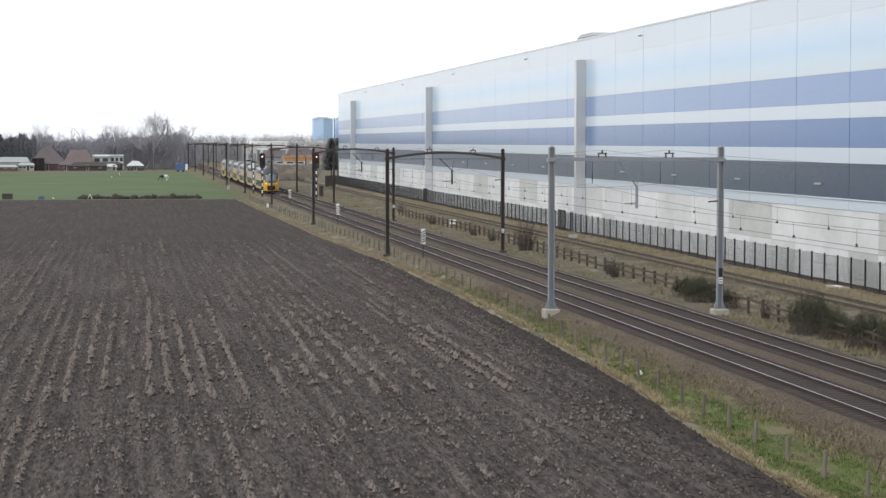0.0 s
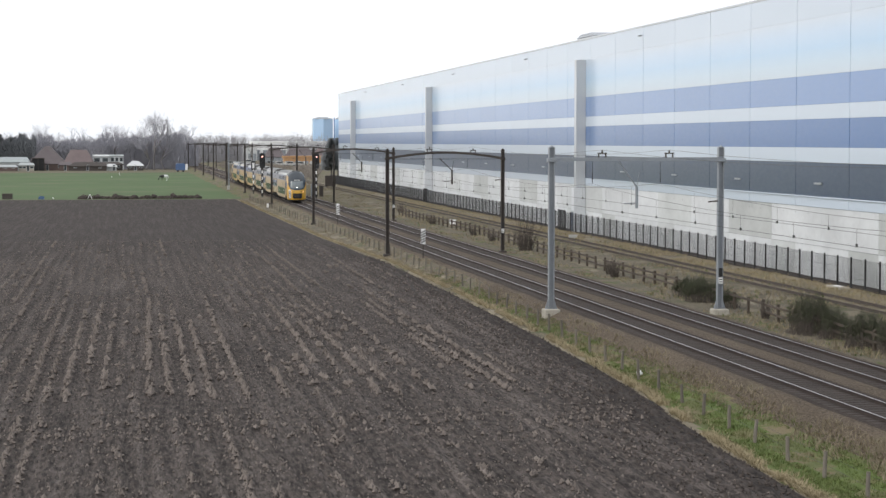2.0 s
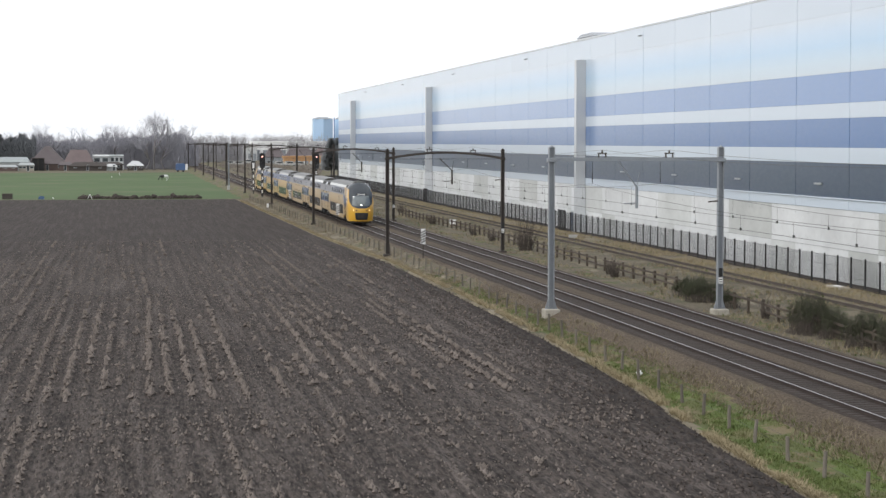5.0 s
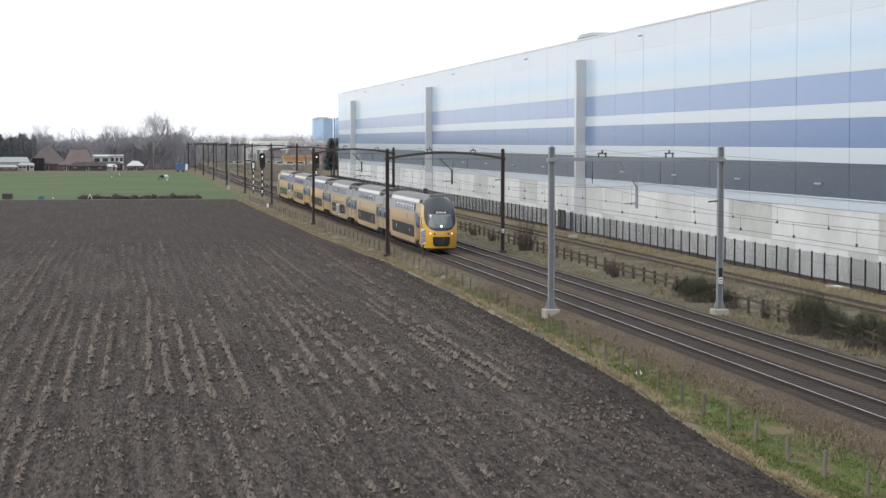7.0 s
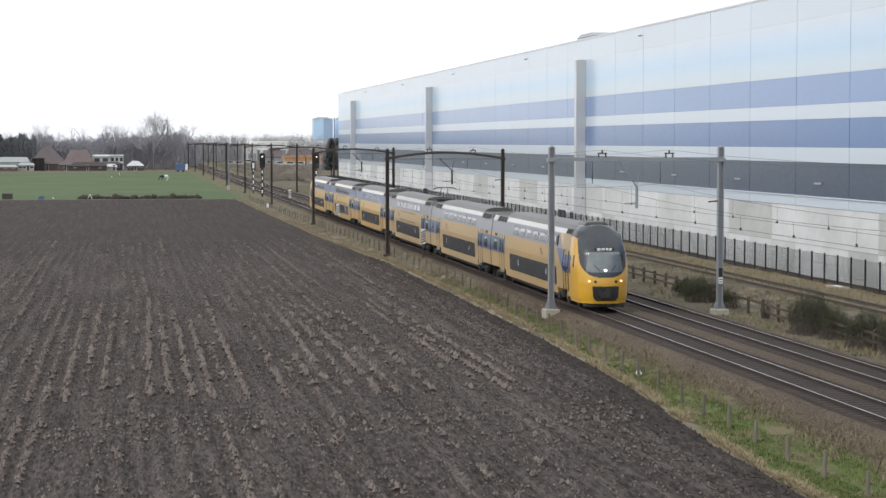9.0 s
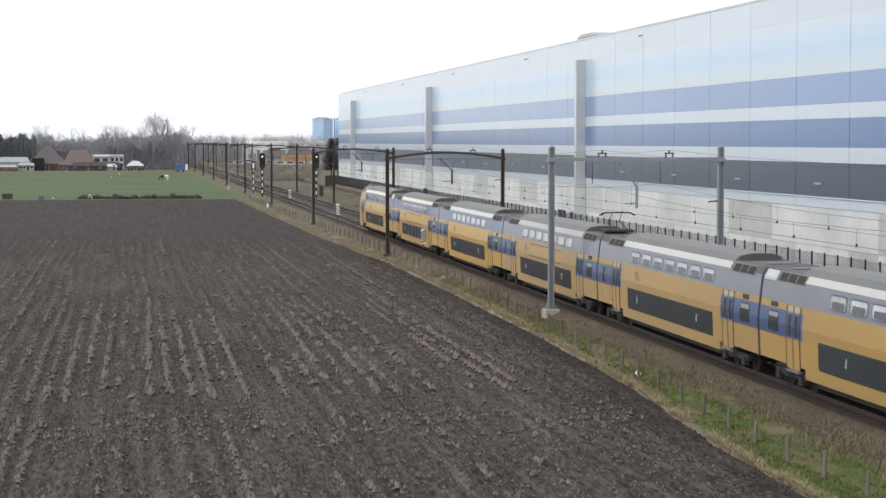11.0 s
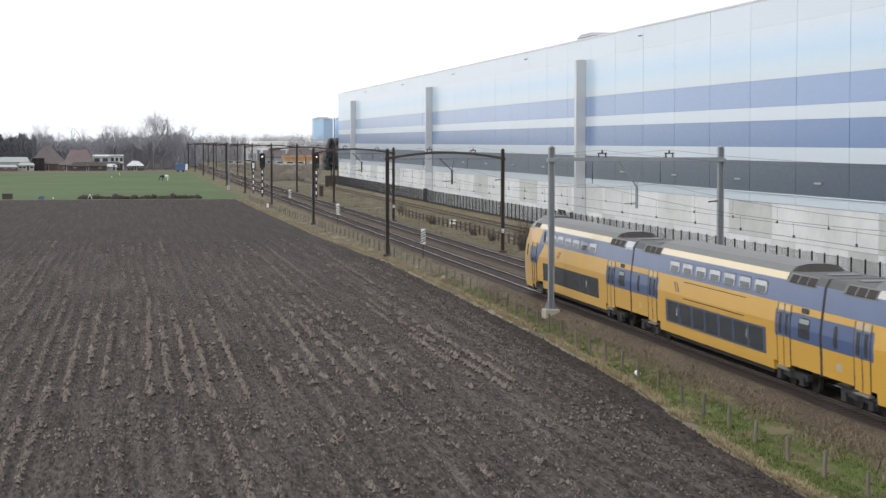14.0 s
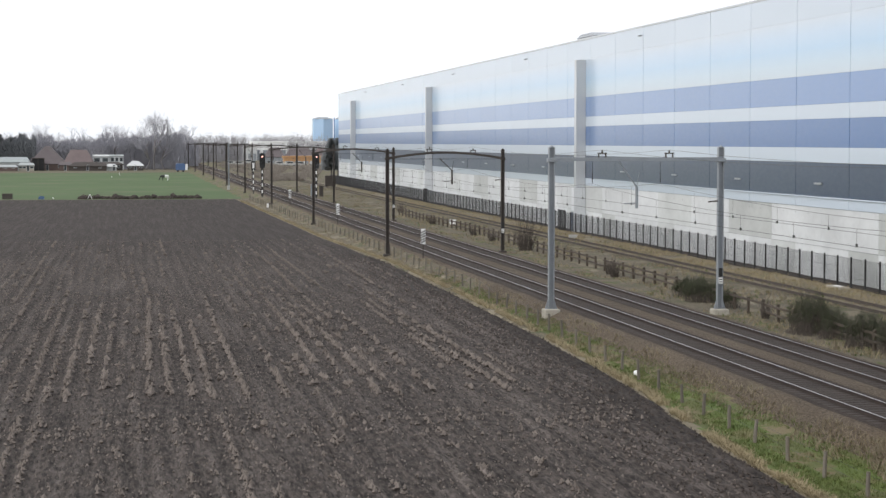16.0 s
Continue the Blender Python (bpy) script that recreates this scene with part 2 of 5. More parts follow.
def bm_tube(bm, pts, rad, n=6, m=0, caps=True, taper=None):
    """A round bar along points."""
    rings = []
    for i, p in enumerate(pts):
        p = Vector(p)
        d = (Vector(pts[min(i + 1, len(pts) - 1)]) - Vector(pts[max(i - 1, 0)])).normalized()
        a = d.orthogonal().normalized() if abs(d.z) > 0.9 else d.cross(Vector((0, 0, 1))).normalized()
        b = d.cross(a)
        r = rad if taper is None else rad + (taper - rad) * i / max(1, len(pts) - 1)
        rings.append([bm.verts.new(p + (a * math.cos(6.28318 * k / n) + b * math.sin(6.28318 * k / n)) * r) for k in range(n)])
    for r0, r1 in zip(rings, rings[1:]):
        for k in range(n):
            bm.faces.new((r0[k], r0[(k + 1) % n], r1[(k + 1) % n], r1[k])).material_index = m
    if caps and n > 2:
        bm.faces.new(rings[0][::-1]).material_index = m
        bm.faces.new(rings[-1]).material_index = m
    return bm


def bm_prism(bm, outline, a0, a1, axis="y", m=0):
    """An outline of (u, w) pairs drawn out from a0 to a1: axis y gives (u, a, w), axis x (a, u, w), axis z (u, w, a)."""
    put = {"y": lambda u, w, a: (u, a, w), "x": lambda u, w, a: (a, u, w), "z": lambda u, w, a: (u, w, a)}[axis]
    r0 = [bm.verts.new(put(u, w, a0)) for u, w in outline]
    r1 = [bm.verts.new(put(u, w, a1)) for u, w in outline]
    n = len(outline)
    for k in range(n):
        bm.faces.new((r0[k], r0[(k + 1) % n], r1[(k + 1) % n], r1[k])).material_index = m
    bm.faces.new(r0[::-1]).material_index = m
    bm.faces.new(r1).material_index = m
    return bm


def box(x0, x1, y0, y1, z0, z1, bevel=0.0):
    bm = bm_box(bmesh.new(), x0, x1, y0, y1, z0, z1)
    if bevel:
        bmesh.ops.bevel(bm, geom=bm.edges[:], offset=bevel, segments=1, affect="EDGES")
    return bm


def mesh_of(name, bm, mats, smooth=False):
    bmesh.ops.recalc_face_normals(bm, faces=bm.faces[:])
    me = bpy.data.meshes.new(name)
    bm.to_mesh(me)
    bm.free()
    for m in (mats if isinstance(mats, (list, tuple)) else [mats]):
        me.materials.append(m)
    if smooth:
        me.polygons.foreach_set("use_smooth", [True] * len(me.polygons))
    return me


def part(name, bm, material, parent, label="", smooth=False):
    ob = new(name, mesh_of(name, bm, material, smooth) if isinstance(bm, bmesh.types.BMesh) else bm)
    ob.parent = parent
    if label:
        ob["label"] = label
    return ob


def thing(name, label, category, at=(0, 0, 0), group="", kind="", rz=0):
    ob = new(name)
    ob.matrix_basis = pose(*at, 0, 0, rz)
    ob.empty_display_size = 0.2
    return tagged(ob, label, category, group, kind)


def along(y, table):
    return float(np.interp(y, [a for a, b in table], [b for a, b in table]))


# ================= ground =================
FIELD_EDGE = [(30, -6.7), (54, -6.4), (64, -6.1), (78, -5.0), (100, -4.3), (130, -3.9), (165, -3.9), (210, -5.2), (347, -6.4), (380, -6.6)]
FENCE_LINE = [(40, -5.0), (60, -4.9), (78, -4.35), (100, -3.6), (130, -3.0), (165, -3.0), (200, -2.95), (235, -3.5), (350, -4.6)]
PROFILE = [(-4000, -1.0), (-7, -1.0), (-5, -1.0), (-3.6, -0.85), (-2.7, -0.62), (-1.9, -0.20), (-1.3, -0.14), (5.2, -0.14), (5.9, -0.20), (6.7, -0.52), (8, -0.6), (11, -0.58), (14, -0.40), (20, -0.28), (4000, -0.28)]


def ground_z(x, y):
    z = along(x, PROFILE)
    if 40 < y < 353 and x < along(y, FIELD_EDGE) - 0.2:
        z -= min(0.3, 0.6 * (along(y, FIELD_EDGE) - 0.2 - x))
    if not -1.4 < x < 5.3:
        z += 0.05 * noise.noise((x * 0.7, y * 0.25, 0)) * (1 if abs(x) < 60 else 0)
    return z


def sheet(name, xs, ys, zf, pick, mats, label, category):
    verts = [(x, y, zf(x, y)) for y in ys for x in xs]
    n = len(xs)
    faces = [(j * n + i, j * n + i + 1, (j + 1) * n + i + 1, (j + 1) * n + i) for j in range(len(ys) - 1) for i in range(n - 1)]
    me = bpy.data.meshes.new(name)
    me.from_pydata(verts, [], faces)
    for m in mats:
        me.materials.append(m)
    me.polygons.foreach_set("material_index", [pick(*((Vector(verts[f[0]]) + Vector(verts[f[2]])) / 2).xy) for f in faces])
    me.polygons.foreach_set("use_smooth", [True] * len(faces))
    return tagged(new(name, me), label, category, kind="structure")


def ground_pick(x, y):
    w = 0.5 * noise.noise((x * 0.9, y * 0.35, 3))
    if y > 352 and x < -5.2 - 2 * w:
        return 4 if y < 655 + 40 * w else 3
    if y > 352 and x < -2.2:
        return 1 if w > 0.02 else 3
    if -2.0 + 0.25 * w < x < 6.2 + 0.3 * w:
        return 5 if (-1.45 < x < 1.45 or 2.5 < x < 5.4) else 0
    if x <= -2.0 + 0.25 * w:
        if x > -2.9 + w * 0.5:
            return 0 if y < 130 else 3
        if x < along(y, FIELD_EDGE) + 0.25 + w:
            return 2 if y < 100 or w > 0.02 else 3
        if y < 92 + 14 * w and x < -3.3 + 0.9 * w and noise.noise((x * 0.8, y * 0.15, 51)) > -0.08:
            return 6
        return 1 if y < 135 + 30 * w else (3 if w < 0.1 else 2)
    if x < 9 + w:
        return 3 if w < 0.16 else 1
    if y > 455 + 25 * w and x > 9:
        return 3 if w < 0.2 else 1
    if x > 20.75 + 0.3 * w and y < 450:
        return 5
    if 15.5 < x < 17.3 or x > 17.8 + w:
        return 2 if w > -0.25 else 3
    return 3 if w < 0.12 else 2


gxs = [-4000, -1500, -600, -250, -120, -70, -40, -25, -15, -11, -9.5] + [round(-8 + 0.25 * i, 2) for i in range(125)] + [24, 26, 30, 40, 60, 100, 200, 500, 1500, 4000]
gys = [-4000, -1000, -200, -50, 0, 25] + [30 + 0.8 * i for i in range(220)] + [206 + 3 * i for i in range(170)] + [730, 800, 900, 1100, 1400, 2000, 3000, 4900]
sheet("ground", gxs, gys, ground_z, ground_pick, [BALLAST, GRASS, STRAW, SCRUB, MEADOW, GRAVEL, LUSH], "flat ground with grass verges, brown ballast and meadow", "ground")


def soil_z(x, y):
    e = along(y, FIELD_EDGE)
    fade = min(1, max(0, (e - x) / 0.5)) * min(1, max(0, (352 - y) / 2))
    wander = 0.55 * noise.noise((x * 0.35, y * 0.02, 7)) + 0.12 * noise.noise((x * 1.1, y * 0.12, 8))
    row = 0.6 * math.cos(6.28318 * (x + wander) / 0.75) + 0.5 * noise.noise((x * 2.4, y * 0.10, 6))
    lump = noise.noise((x * 3.2, y * 1.6, 1)) + 0.6 * noise.noise((x * 7.0, y * 3.4, 2))
    fade *= 1 if y < 190 else 1 - 0.6 * min(1, (y - 190) / 20)
    return -0.985 + fade * (0.03 + 0.100 * row * (0.6 + 0.4 * noise.noise((x * 0.3, y * 0.05, 9))) + 0.075 * lump) - (1 - fade) * 0.06


def kind_at(x, y):
    """Ploughed, harrowed at the far end, or moist along the edge."""
    if y > 182 + 26 * noise.noise((x * 0.9, y * 0.03, 21)):
        return 1
    edge = along(y, FIELD_EDGE) - x
    return 2 if edge < 1.5 + 1.6 * noise.noise((x * 0.5, y * 0.06, 31)) + 0.5 * noise.noise((x * 2.5, y * 0.5, 32)) else 0


def soil(name, x0, dx, y0, y1, dy, label, material):
    """The ploughed field up to its crooked edge, in rows of the same count of points."""
    ys = np.arange(y0, y1 + dy * 0.5, dy)
    n = int((min(b for a, b in FIELD_EDGE) - x0) / dx)
    verts = []
    for y in ys:
        e = along(y, FIELD_EDGE) + 0.12 * noise.noise((0, y * 0.6, 4))
        verts += [(x0 + (e - x0) * i / n, y, soil_z(x0 + (e - x0) * i / n, y)) for i in range(n + 1)]
    k = n + 1
    faces = [(j * k + i, j * k + i + 1, (j + 1) * k + i + 1, (j + 1) * k + i) for j in range(len(ys) - 1) for i in range(n)]
    me = bpy.data.meshes.new(name)
    me.from_pydata(verts, [], faces)
    me.materials.append(material)
    me.materials.append(HARROWED)
    me.materials.append(MOISTSOIL)
    me.polygons.foreach_set("material_index", [kind_at(*verts[f[0]][:2]) for f in faces])
    me.polygons.foreach_set("use_smooth", [True] * len(faces))
    return tagged(new(name, me), label, "field", kind="structure")


soil("field_near", -36, 0.11, 44, 132, 0.30, "dark brown ploughed field with furrows along the line", SOIL)
soil("field_middle", -52, 0.19, 132, 204, 0.8, "dark brown ploughed field with furrows along the line", SOIL)
soil("field_far", -70, 0.5, 204, 353, 1.6, "smooth dark harrowed far end of the field", HARROWED)


def clods():
    """Dry clods turned up along some of the furrows, joined."""
    rnd = random.Random(5)
    base = [(1, 0, 0), (-1, 0, 0), (0, 1, 0), (0, -1, 0), (0, 0, 1), (0, 0, -0.6)]
    tri = [(0, 2, 4), (2, 1, 4), (1, 3, 4), (3, 0, 4), (2, 0, 5), (1, 2, 5), (3, 1, 5), (0, 3, 5)]
    verts, faces = [], []
    def clod(x, y, r):
        o, turn = len(verts), rnd.uniform(0, 6.28)
        z = soil_z(x, y) + r * 0.5
        for b in base:
            v = Vector(b) * r * rnd.uniform(0.6, 1.35)
            v.rotate(Euler((0, rnd.uniform(-0.4, 0.4), turn)))
            verts.append((x + v.x, y + v.y * 1.5, z + v.z * 1.35))
        faces.extend([tuple(o + i for i in t) for t in tri])

    # chains of clods along the furrows, thick over the middle of the field, then a headland strip, then sparse
    for k in range(43):
        row, y = -36 + 0.75 * k, 46.0
        while y < 205:
            y += rnd.uniform(0.07, 0.19)
            x = row + rnd.gauss(0, 0.07) - 0.55 * noise.noise((row * 0.35, y * 0.02, 7))
            if x > along(y, FIELD_EDGE) - 1.5 - 1.2 * noise.noise((0, y * 0.1, 19)) or 73.5 < y < 77.5:
                continue
            want = noise.noise((k * 3.7, y * 0.016, 11)) * 0.75 + 0.65 * noise.noise((k * 5.1, y * 0.42, 17))
            thick = 78 < y < 115 and -29 < row < -9
            want += 0.20 * (1 - abs(y - 90) / 26) if thick else 0.0
            want += 0.10 if 77 < y < 125 else -0.02 if y < 70 else 0.0 if y < 160 else -0.1
            if want > 0.10 + 0.18 * rnd.random():
                clod(x, y, rnd.uniform(0.03, 0.095) * (1.35 if thick else 1) * (1.4 if rnd.random() < 0.1 else 1))
            elif rnd.random() < 0.16:
                clod(x + rnd.gauss(0, 0.15), y, rnd.uniform(0.02, 0.06))
    for _ in range(420):
        clod(rnd.uniform(-33, -7), rnd.gauss(70.5, 2.4), rnd.uniform(0.03, 0.10))
    for _ in range(9000):
        y = 46 + 120 * rnd.random() ** 1.3
        x = rnd.uniform(-36, -4)
        if x < along(y, FIELD_EDGE) - 1.2:
            clod(x, y, rnd.uniform(0.02, 0.055))
    pale = len(faces)
    for _ in range(3600):
        y = 46 + 130 * rnd.random() ** 1.4
        clod(along(y, FIELD_EDGE) - 0.2 - 3.5 * rnd.random() ** 1.2, y, rnd.uniform(0.02, 0.06))
    me = bpy.data.meshes.new("soil_clods")
    me.from_pydata(verts, [], faces)
    me.materials.append(CLOD)
    me.materials.append(MOIST)
    me.polygons.foreach_set("material_index", [0 if k < pale else 1 for k in range(len(faces))])
    tagged(new("soil_clods", me), "pale dry clods of earth along the furrows", "soil", kind="stuff")


clods()

# ================= railway =================
RAIL = [(-0.070, -0.17), (0.075, -0.17), (0.075, -0.155), (0.012, -0.14), (0.012, -0.045), (0.032, -0.035), (0.032, 0.0), (-0.032, 0.0), (-0.032, -0.035), (-0.012, -0.045), (-0.012, -0.14), (-0.075, -0.155)]


def rail_bm(y0, y1):
    bm = bm_prism(bmesh.new(), RAIL, y0, y1)
    for f in bm.faces:
        c = f.calc_center_median()
        f.material_index = 1 if c.z > -0.005 else 0
    return bm


def track(name, cx, zoff, label, sleepers, top=RAILTOP):
    t = thing(name, label, "railway track", (cx, 0, zoff), kind="")
    for s in (-0.7535, 0.7535):
        r = part("rail", rail_bm(-20, 1500), [RUST if top is RAILTOP else DULLRAIL, top], t, "")
        r.location.x = s
    if sleepers:
        slab = box(-1.26, 1.26, -0.125, 0.125, -0.20, -0.135, 0.01)
        me = mesh_of("sleeper", slab, SLEEPER)
        n = 0
        y = 62.0
        while n < 240:
            part("sleeper", me, None, t).location = (0, y, 0)
            y += 0.6
            n += 1
        rest = bmesh.new()
        while y < 520:
            bm_box(rest, -1.26, 1.26, y - 0.125, y + 0.125, -0.20, -0.135)
            y += 0.6
        tagged(part("sleeper_rest", rest, SLEEPER, t), kind="stuff")
    return t


track("railway_track", 0.0, 0.0, "railway track with polished rails on brown ballast beside the field", True)
track("railway_track", 3.95, 0.0, "railway track with polished rails on brown ballast nearer the hall", True)
track("disused_siding", 16.4, -0.12, "rusty disused siding overgrown with dry grass", False, DULLRAIL)


# ================= catenary =================
def h_post(name, at, base_z, top_z, size, material, parent):
    b = bmesh.new()
    for x0, x1, y0, y1 in ((-size, -size + 0.04, -size, size), (size - 0.04, size, -size, size), (-size + 0.04, size - 0.04, -0.02, 0.02)):
        bm_box(b, at[0] + x0, at[0] + x1, at[1] + y0, at[1] + y1, base_z, top_z)
    return part(name, b, material, parent)


def portal(y, xl, xr, top, beam, arch, old):
    """A gantry over both tracks; old ones are dark with an arched beam."""
    m = DARKPOST if old else GALV
    t = thing("catenary_portal", "old dark steel overhead line portal with arched beam" if old else "grey galvanised steel overhead line portal with straight beam on concrete feet", "overhead line portal", (0, y, 0), "portals over the railway")
    for x in (xl, xr):
        gz = ground_z(x, y)
        sz = 0.15 if old else 0.16
        h_post("post", (x, 0), gz, top, sz, m, t)
        part("post_cap", bm_tube(bmesh.new(), [(x, 0, top), (x, 0, top + 0.05), (x, 0, top + 0.12)], sz * 1.05, 8, taper=0.03), m, t)
        part("beam_seat", box(x - sz * 1.5, x + sz * 1.5, -sz * 1.5, sz * 1.5, beam - 0.16, beam + 0.06, 0.02), m, t)
        if y < 300 and x == xr:
            part("warning_plate", box(x - 0.11, x + 0.11, -sz - 0.03, -sz - 0.004, 1.62, 2.12, 0.01), DARKPAINT, t, "dark plate above the white one")
            part("number_plate", box(x - 0.12, x + 0.12, -sz - 0.03, -sz - 0.004, 1.22, 1.58, 0.01), WHITE, t, "white plate with dark bars")
            for zb in (1.30, 1.44):
                part("plate_bar", box(x - 0.08, x + 0.08, -sz - 0.04, -sz - 0.031, zb, zb + 0.05), DARKPAINT, t)
            part("side_arm", bm_tube(bmesh.new(), [(x - sz, 0, 5.95), (x - sz - 0.55, 0, 5.90)], 0.045, 6), DARKPOST, t)
        f = bmesh.new()
        w = 0.45 if not old else 0.34
        bm_prism(f, [(x - w, -w), (x + w, -w), (x + w, w), (x - w, w)], gz - 0.4, gz + (0.36 if not old else 0.18), "z")
        bmesh.ops.bevel(f, geom=f.edges[:], offset=0.05, segments=1, affect="EDGES")
        part("foundation", f, FOOT if not old else DARKPOST, t, "" if old else "pale concrete foundation block")
        if not old:
            for sx in (-1, 1):
                part("stiffener", bm_prism(bmesh.new(), [(x + sx * 0.17, gz + 0.36), (x + sx * 0.36, gz + 0.36), (x + sx * 0.17, gz + 0.95)], -0.03, 0.03), m, t)
    # beam: two chords with stays when old, a slim box otherwise
    b = bmesh.new()
    n = 16 if arch else 2
    pts = [(xl + (xr - xl) * k / n, 0, beam + arch * math.sin(math.pi * k / n)) for k in range(n + 1)]
    wide, tall = (0.11, 0.10) if old else (0.12, 0.10)
    rings = [[b.verts.new((p[0], dy, p[2] + dz)) for dy, dz in ((-wide, -tall), (wide, -tall), (wide, tall), (-wide, tall))] for p in pts]
    for r0, r1 in zip(rings, rings[1:]):
        for k in range(4):
            b.faces.new((r0[k], r0[(k + 1) % 4], r1[(k + 1) % 4], r1[k]))
    b.faces.new(rings[0]), b.faces.new(rings[-1])
    part("beam", b, m, t)
    if old:
        s = bmesh.new()
        bm_tube(s, [(xl, 0, beam - 0.06), (xr, 0, beam - 0.06)], 0.022, 5)
        part("tie_rod", s, m, t)
    for cx in (0.56, 4.47):
        k = (cx - xl) / (xr - xl)
        zb = beam + arch * math.sin(math.pi * k)
        g = bmesh.new()
        for x in (cx - 0.2, cx + 0.2):
            bm_box(g, x - 0.03, x + 0.03, -0.05, 0.05, zb, zb + 0.30)
        bm_box(g, cx - 0.27, cx + 0.27, -0.05, 0.05, zb + 0.30, zb + 0.37)
        bm_tube(g, [(cx, 0, zb + 0.37), (cx, 0, zb + 0.50)], 0.05, 8)
        part("feeder_bracket", g, DARKPOST, t)
    # dropper arm between the tracks with its registration tube
    a = bmesh.new()
    bm_tube(a, [(1.45, 0, beam), (2.58, 0, 6.75)], 0.045, 6)
    bm_tube(a, [(2.72, 0, 7.6), (2.58, 0, 6.75)], 0.02, 5)
    bm_tube(a, [(2.58, 0, 6.8), (2.58, 0, 5.55)], 0.085, 8)
    bm_tube(a, [(2.5, 0, 5.85), (1.85, 0, 5.80)], 0.035, 5)
    part("dropper_arm", a, m, t)
    for cx in (0.0, 3.95):
        ins = bmesh.new()
        bm_tube(ins, [(cx, 0, 6.95), (cx, 0, beam)], 0.012, 5)
        for k in range(4):
            bm_tube(ins, [(cx, 0, 7.05 + 0.14 * k), (cx, 0, 7.10 + 0.14 * k)], 0.034, 8)
        part("insulator_string", ins, UNDER, t)
    return t


PORTALS = [(107.3, -2.36, 7.5, 9.0, 8.33, 0.0, False), (170.6, -3.2, 7.15, 8.6, 7.85, 0.50, True), (237.5, -3.35, 6.5, 8.5, 7.9, 0.50, True), (312.5, -2.9, 7.1, 8.8, 8.0, 0.45, True), (382.0, -2.95, 7.2, 8.9, 8.2, 0.4, True), (450, -3.0, 7.2, 8.9, 8.2, 0.4, True), (518, -3.0, 7.2, 8.9, 8.2, 0.4, True), (586, -3.0, 7.2, 8.9, 8.2, 0.4, True), (655, -3, 7.2, 8.9, 8.2, 0.4, True), (725, -3, 7.2, 8.9, 8.2, 0.4, True), (795, -3, 7.2, 8.9, 8.2, 0.4, True)]
for row in PORTALS:
    portal(*row)


def mast(x, y, top):
    t = thing("signal_mast", "slim pale galvanised mast beside the railway", "mast", (x, y, 0))
    gz = ground_z(x, y)
    h_post("post", (0, 0), gz - 0.2, top, 0.14, GALV, t)
    part("post_cap", bm_tube(bmesh.new(), [(0, 0, top), (0, 0, top + 0.15)], 0.15, 8, taper=0.03), GALV, t)
    part("foundation", box(-0.35, 0.35, -0.35, 0.35, gz - 0.3, gz + 0.25, 0.04), FOOT, t)


mast(-3.9, 424.0, 8.8)


def wires():
    ys = [40.0] + [p[0] for p in PORTALS]
    spans = list(zip(ys, ys[1:]))

    def sag(x, z, drop, n):
        return [(x, a + (b - a) * k / n, z - 4 * drop * (k / n) * (1 - k / n)) for a, b in spans for k in range(n)] + [(x, ys[-1], z)]
    for cx in (0.0, 3.95):
        t = thing("overhead_wire", "thin dark overhead contact wire hung from a sagging carrier wire", "overhead wire", (cx, 0, 0), "overhead wires")
        part("contact_wire", bm_tube(bmesh.new(), [((0.2 if i % 2 else -0.2), y, 5.55) for i, y in enumerate(ys)], 0.009, 4), CABLE, t)
        part("carrier_wire", bm_tube(bmesh.new(), sag(0.0, 6.95, 0.8, 10), 0.008, 4), CABLE, t)
        for a, b in spans[:5]:
            for k in range(1, 10):
                d, y = bmesh.new(), a + (b - a) * k / 10
                bm_tube(d, [(0, y, 5.55), (0, y, 6.95 - 3.2 * (k / 10) * (1 - k / 10))], 0.007, 3)
                bm_box(d, -0.03, 0.03, y - 0.04, y + 0.04, 5.52, 5.64)
                part("dropper", d, CABLE, t)
    for x, z in ((0.56, 8.85), (4.47, 8.85)):
        tagged(new("feeder_wire", mesh_of("feeder_wire", bm_tube(bmesh.new(), sag(x, z, 0.5, 6), 0.008, 4), CABLE)), "thin dark feeder wire sagging between portals", "overhead wire", "feeder wires")


wires()

# ================= the hall beside the line =================
WX = 22.4          # face of the wall
W0, W1 = 8.64, 446.4   # from beside the camera to the far corner
BAY = 10.678
BANDS = [(20.24, 18.10, CL_WHITE), (18.10, 14.05, CL_FADE), (14.05, 11.97, CL_LAV), (11.97, 10.94, CL_WHITE), (10.94, 8.92, CL_NAVY), (8.92, 7.85, CL_WHITE), (7.85, 5.40, CL_DARK), (5.40, 4.68, CL_WHITE)]
SOCKET = mat("dark_socket_mortar", (0.30, 0.31, 0.31), (0.42, 0.43, 0.43), 0.5, 6, 0.9, bump=0)
hall = thing("wall_hall", "huge distribution hall wall in blue, white and grey cladding bands above concrete panels", "building", (WX, 0, 0), kind="structure")
part("wall_core", box(0.12, 60, W0, W1 - 0.1, -0.6, 20.1), SEAM, hall)
part("roof", box(-0.03, 60.1, W0 - 0.1, W1, 20.1, 20.3, 0.03), CL_PIER, hall)
part("ledge", box(-0.09, -0.002, W0, W1 - 0.15, 5.36, 5.45, 0.01), CL_WHITE, hall, "thin pale drip ledge under the dark band")
CASTS, LOW_CASTS = (0, 2, 0, 1, 0, 0, 1, 0, 0, 2, 0), (0, 0, 0, 1, 0, 0, 0, 2, 0, 0, 1, 0, 0)
tile = {}
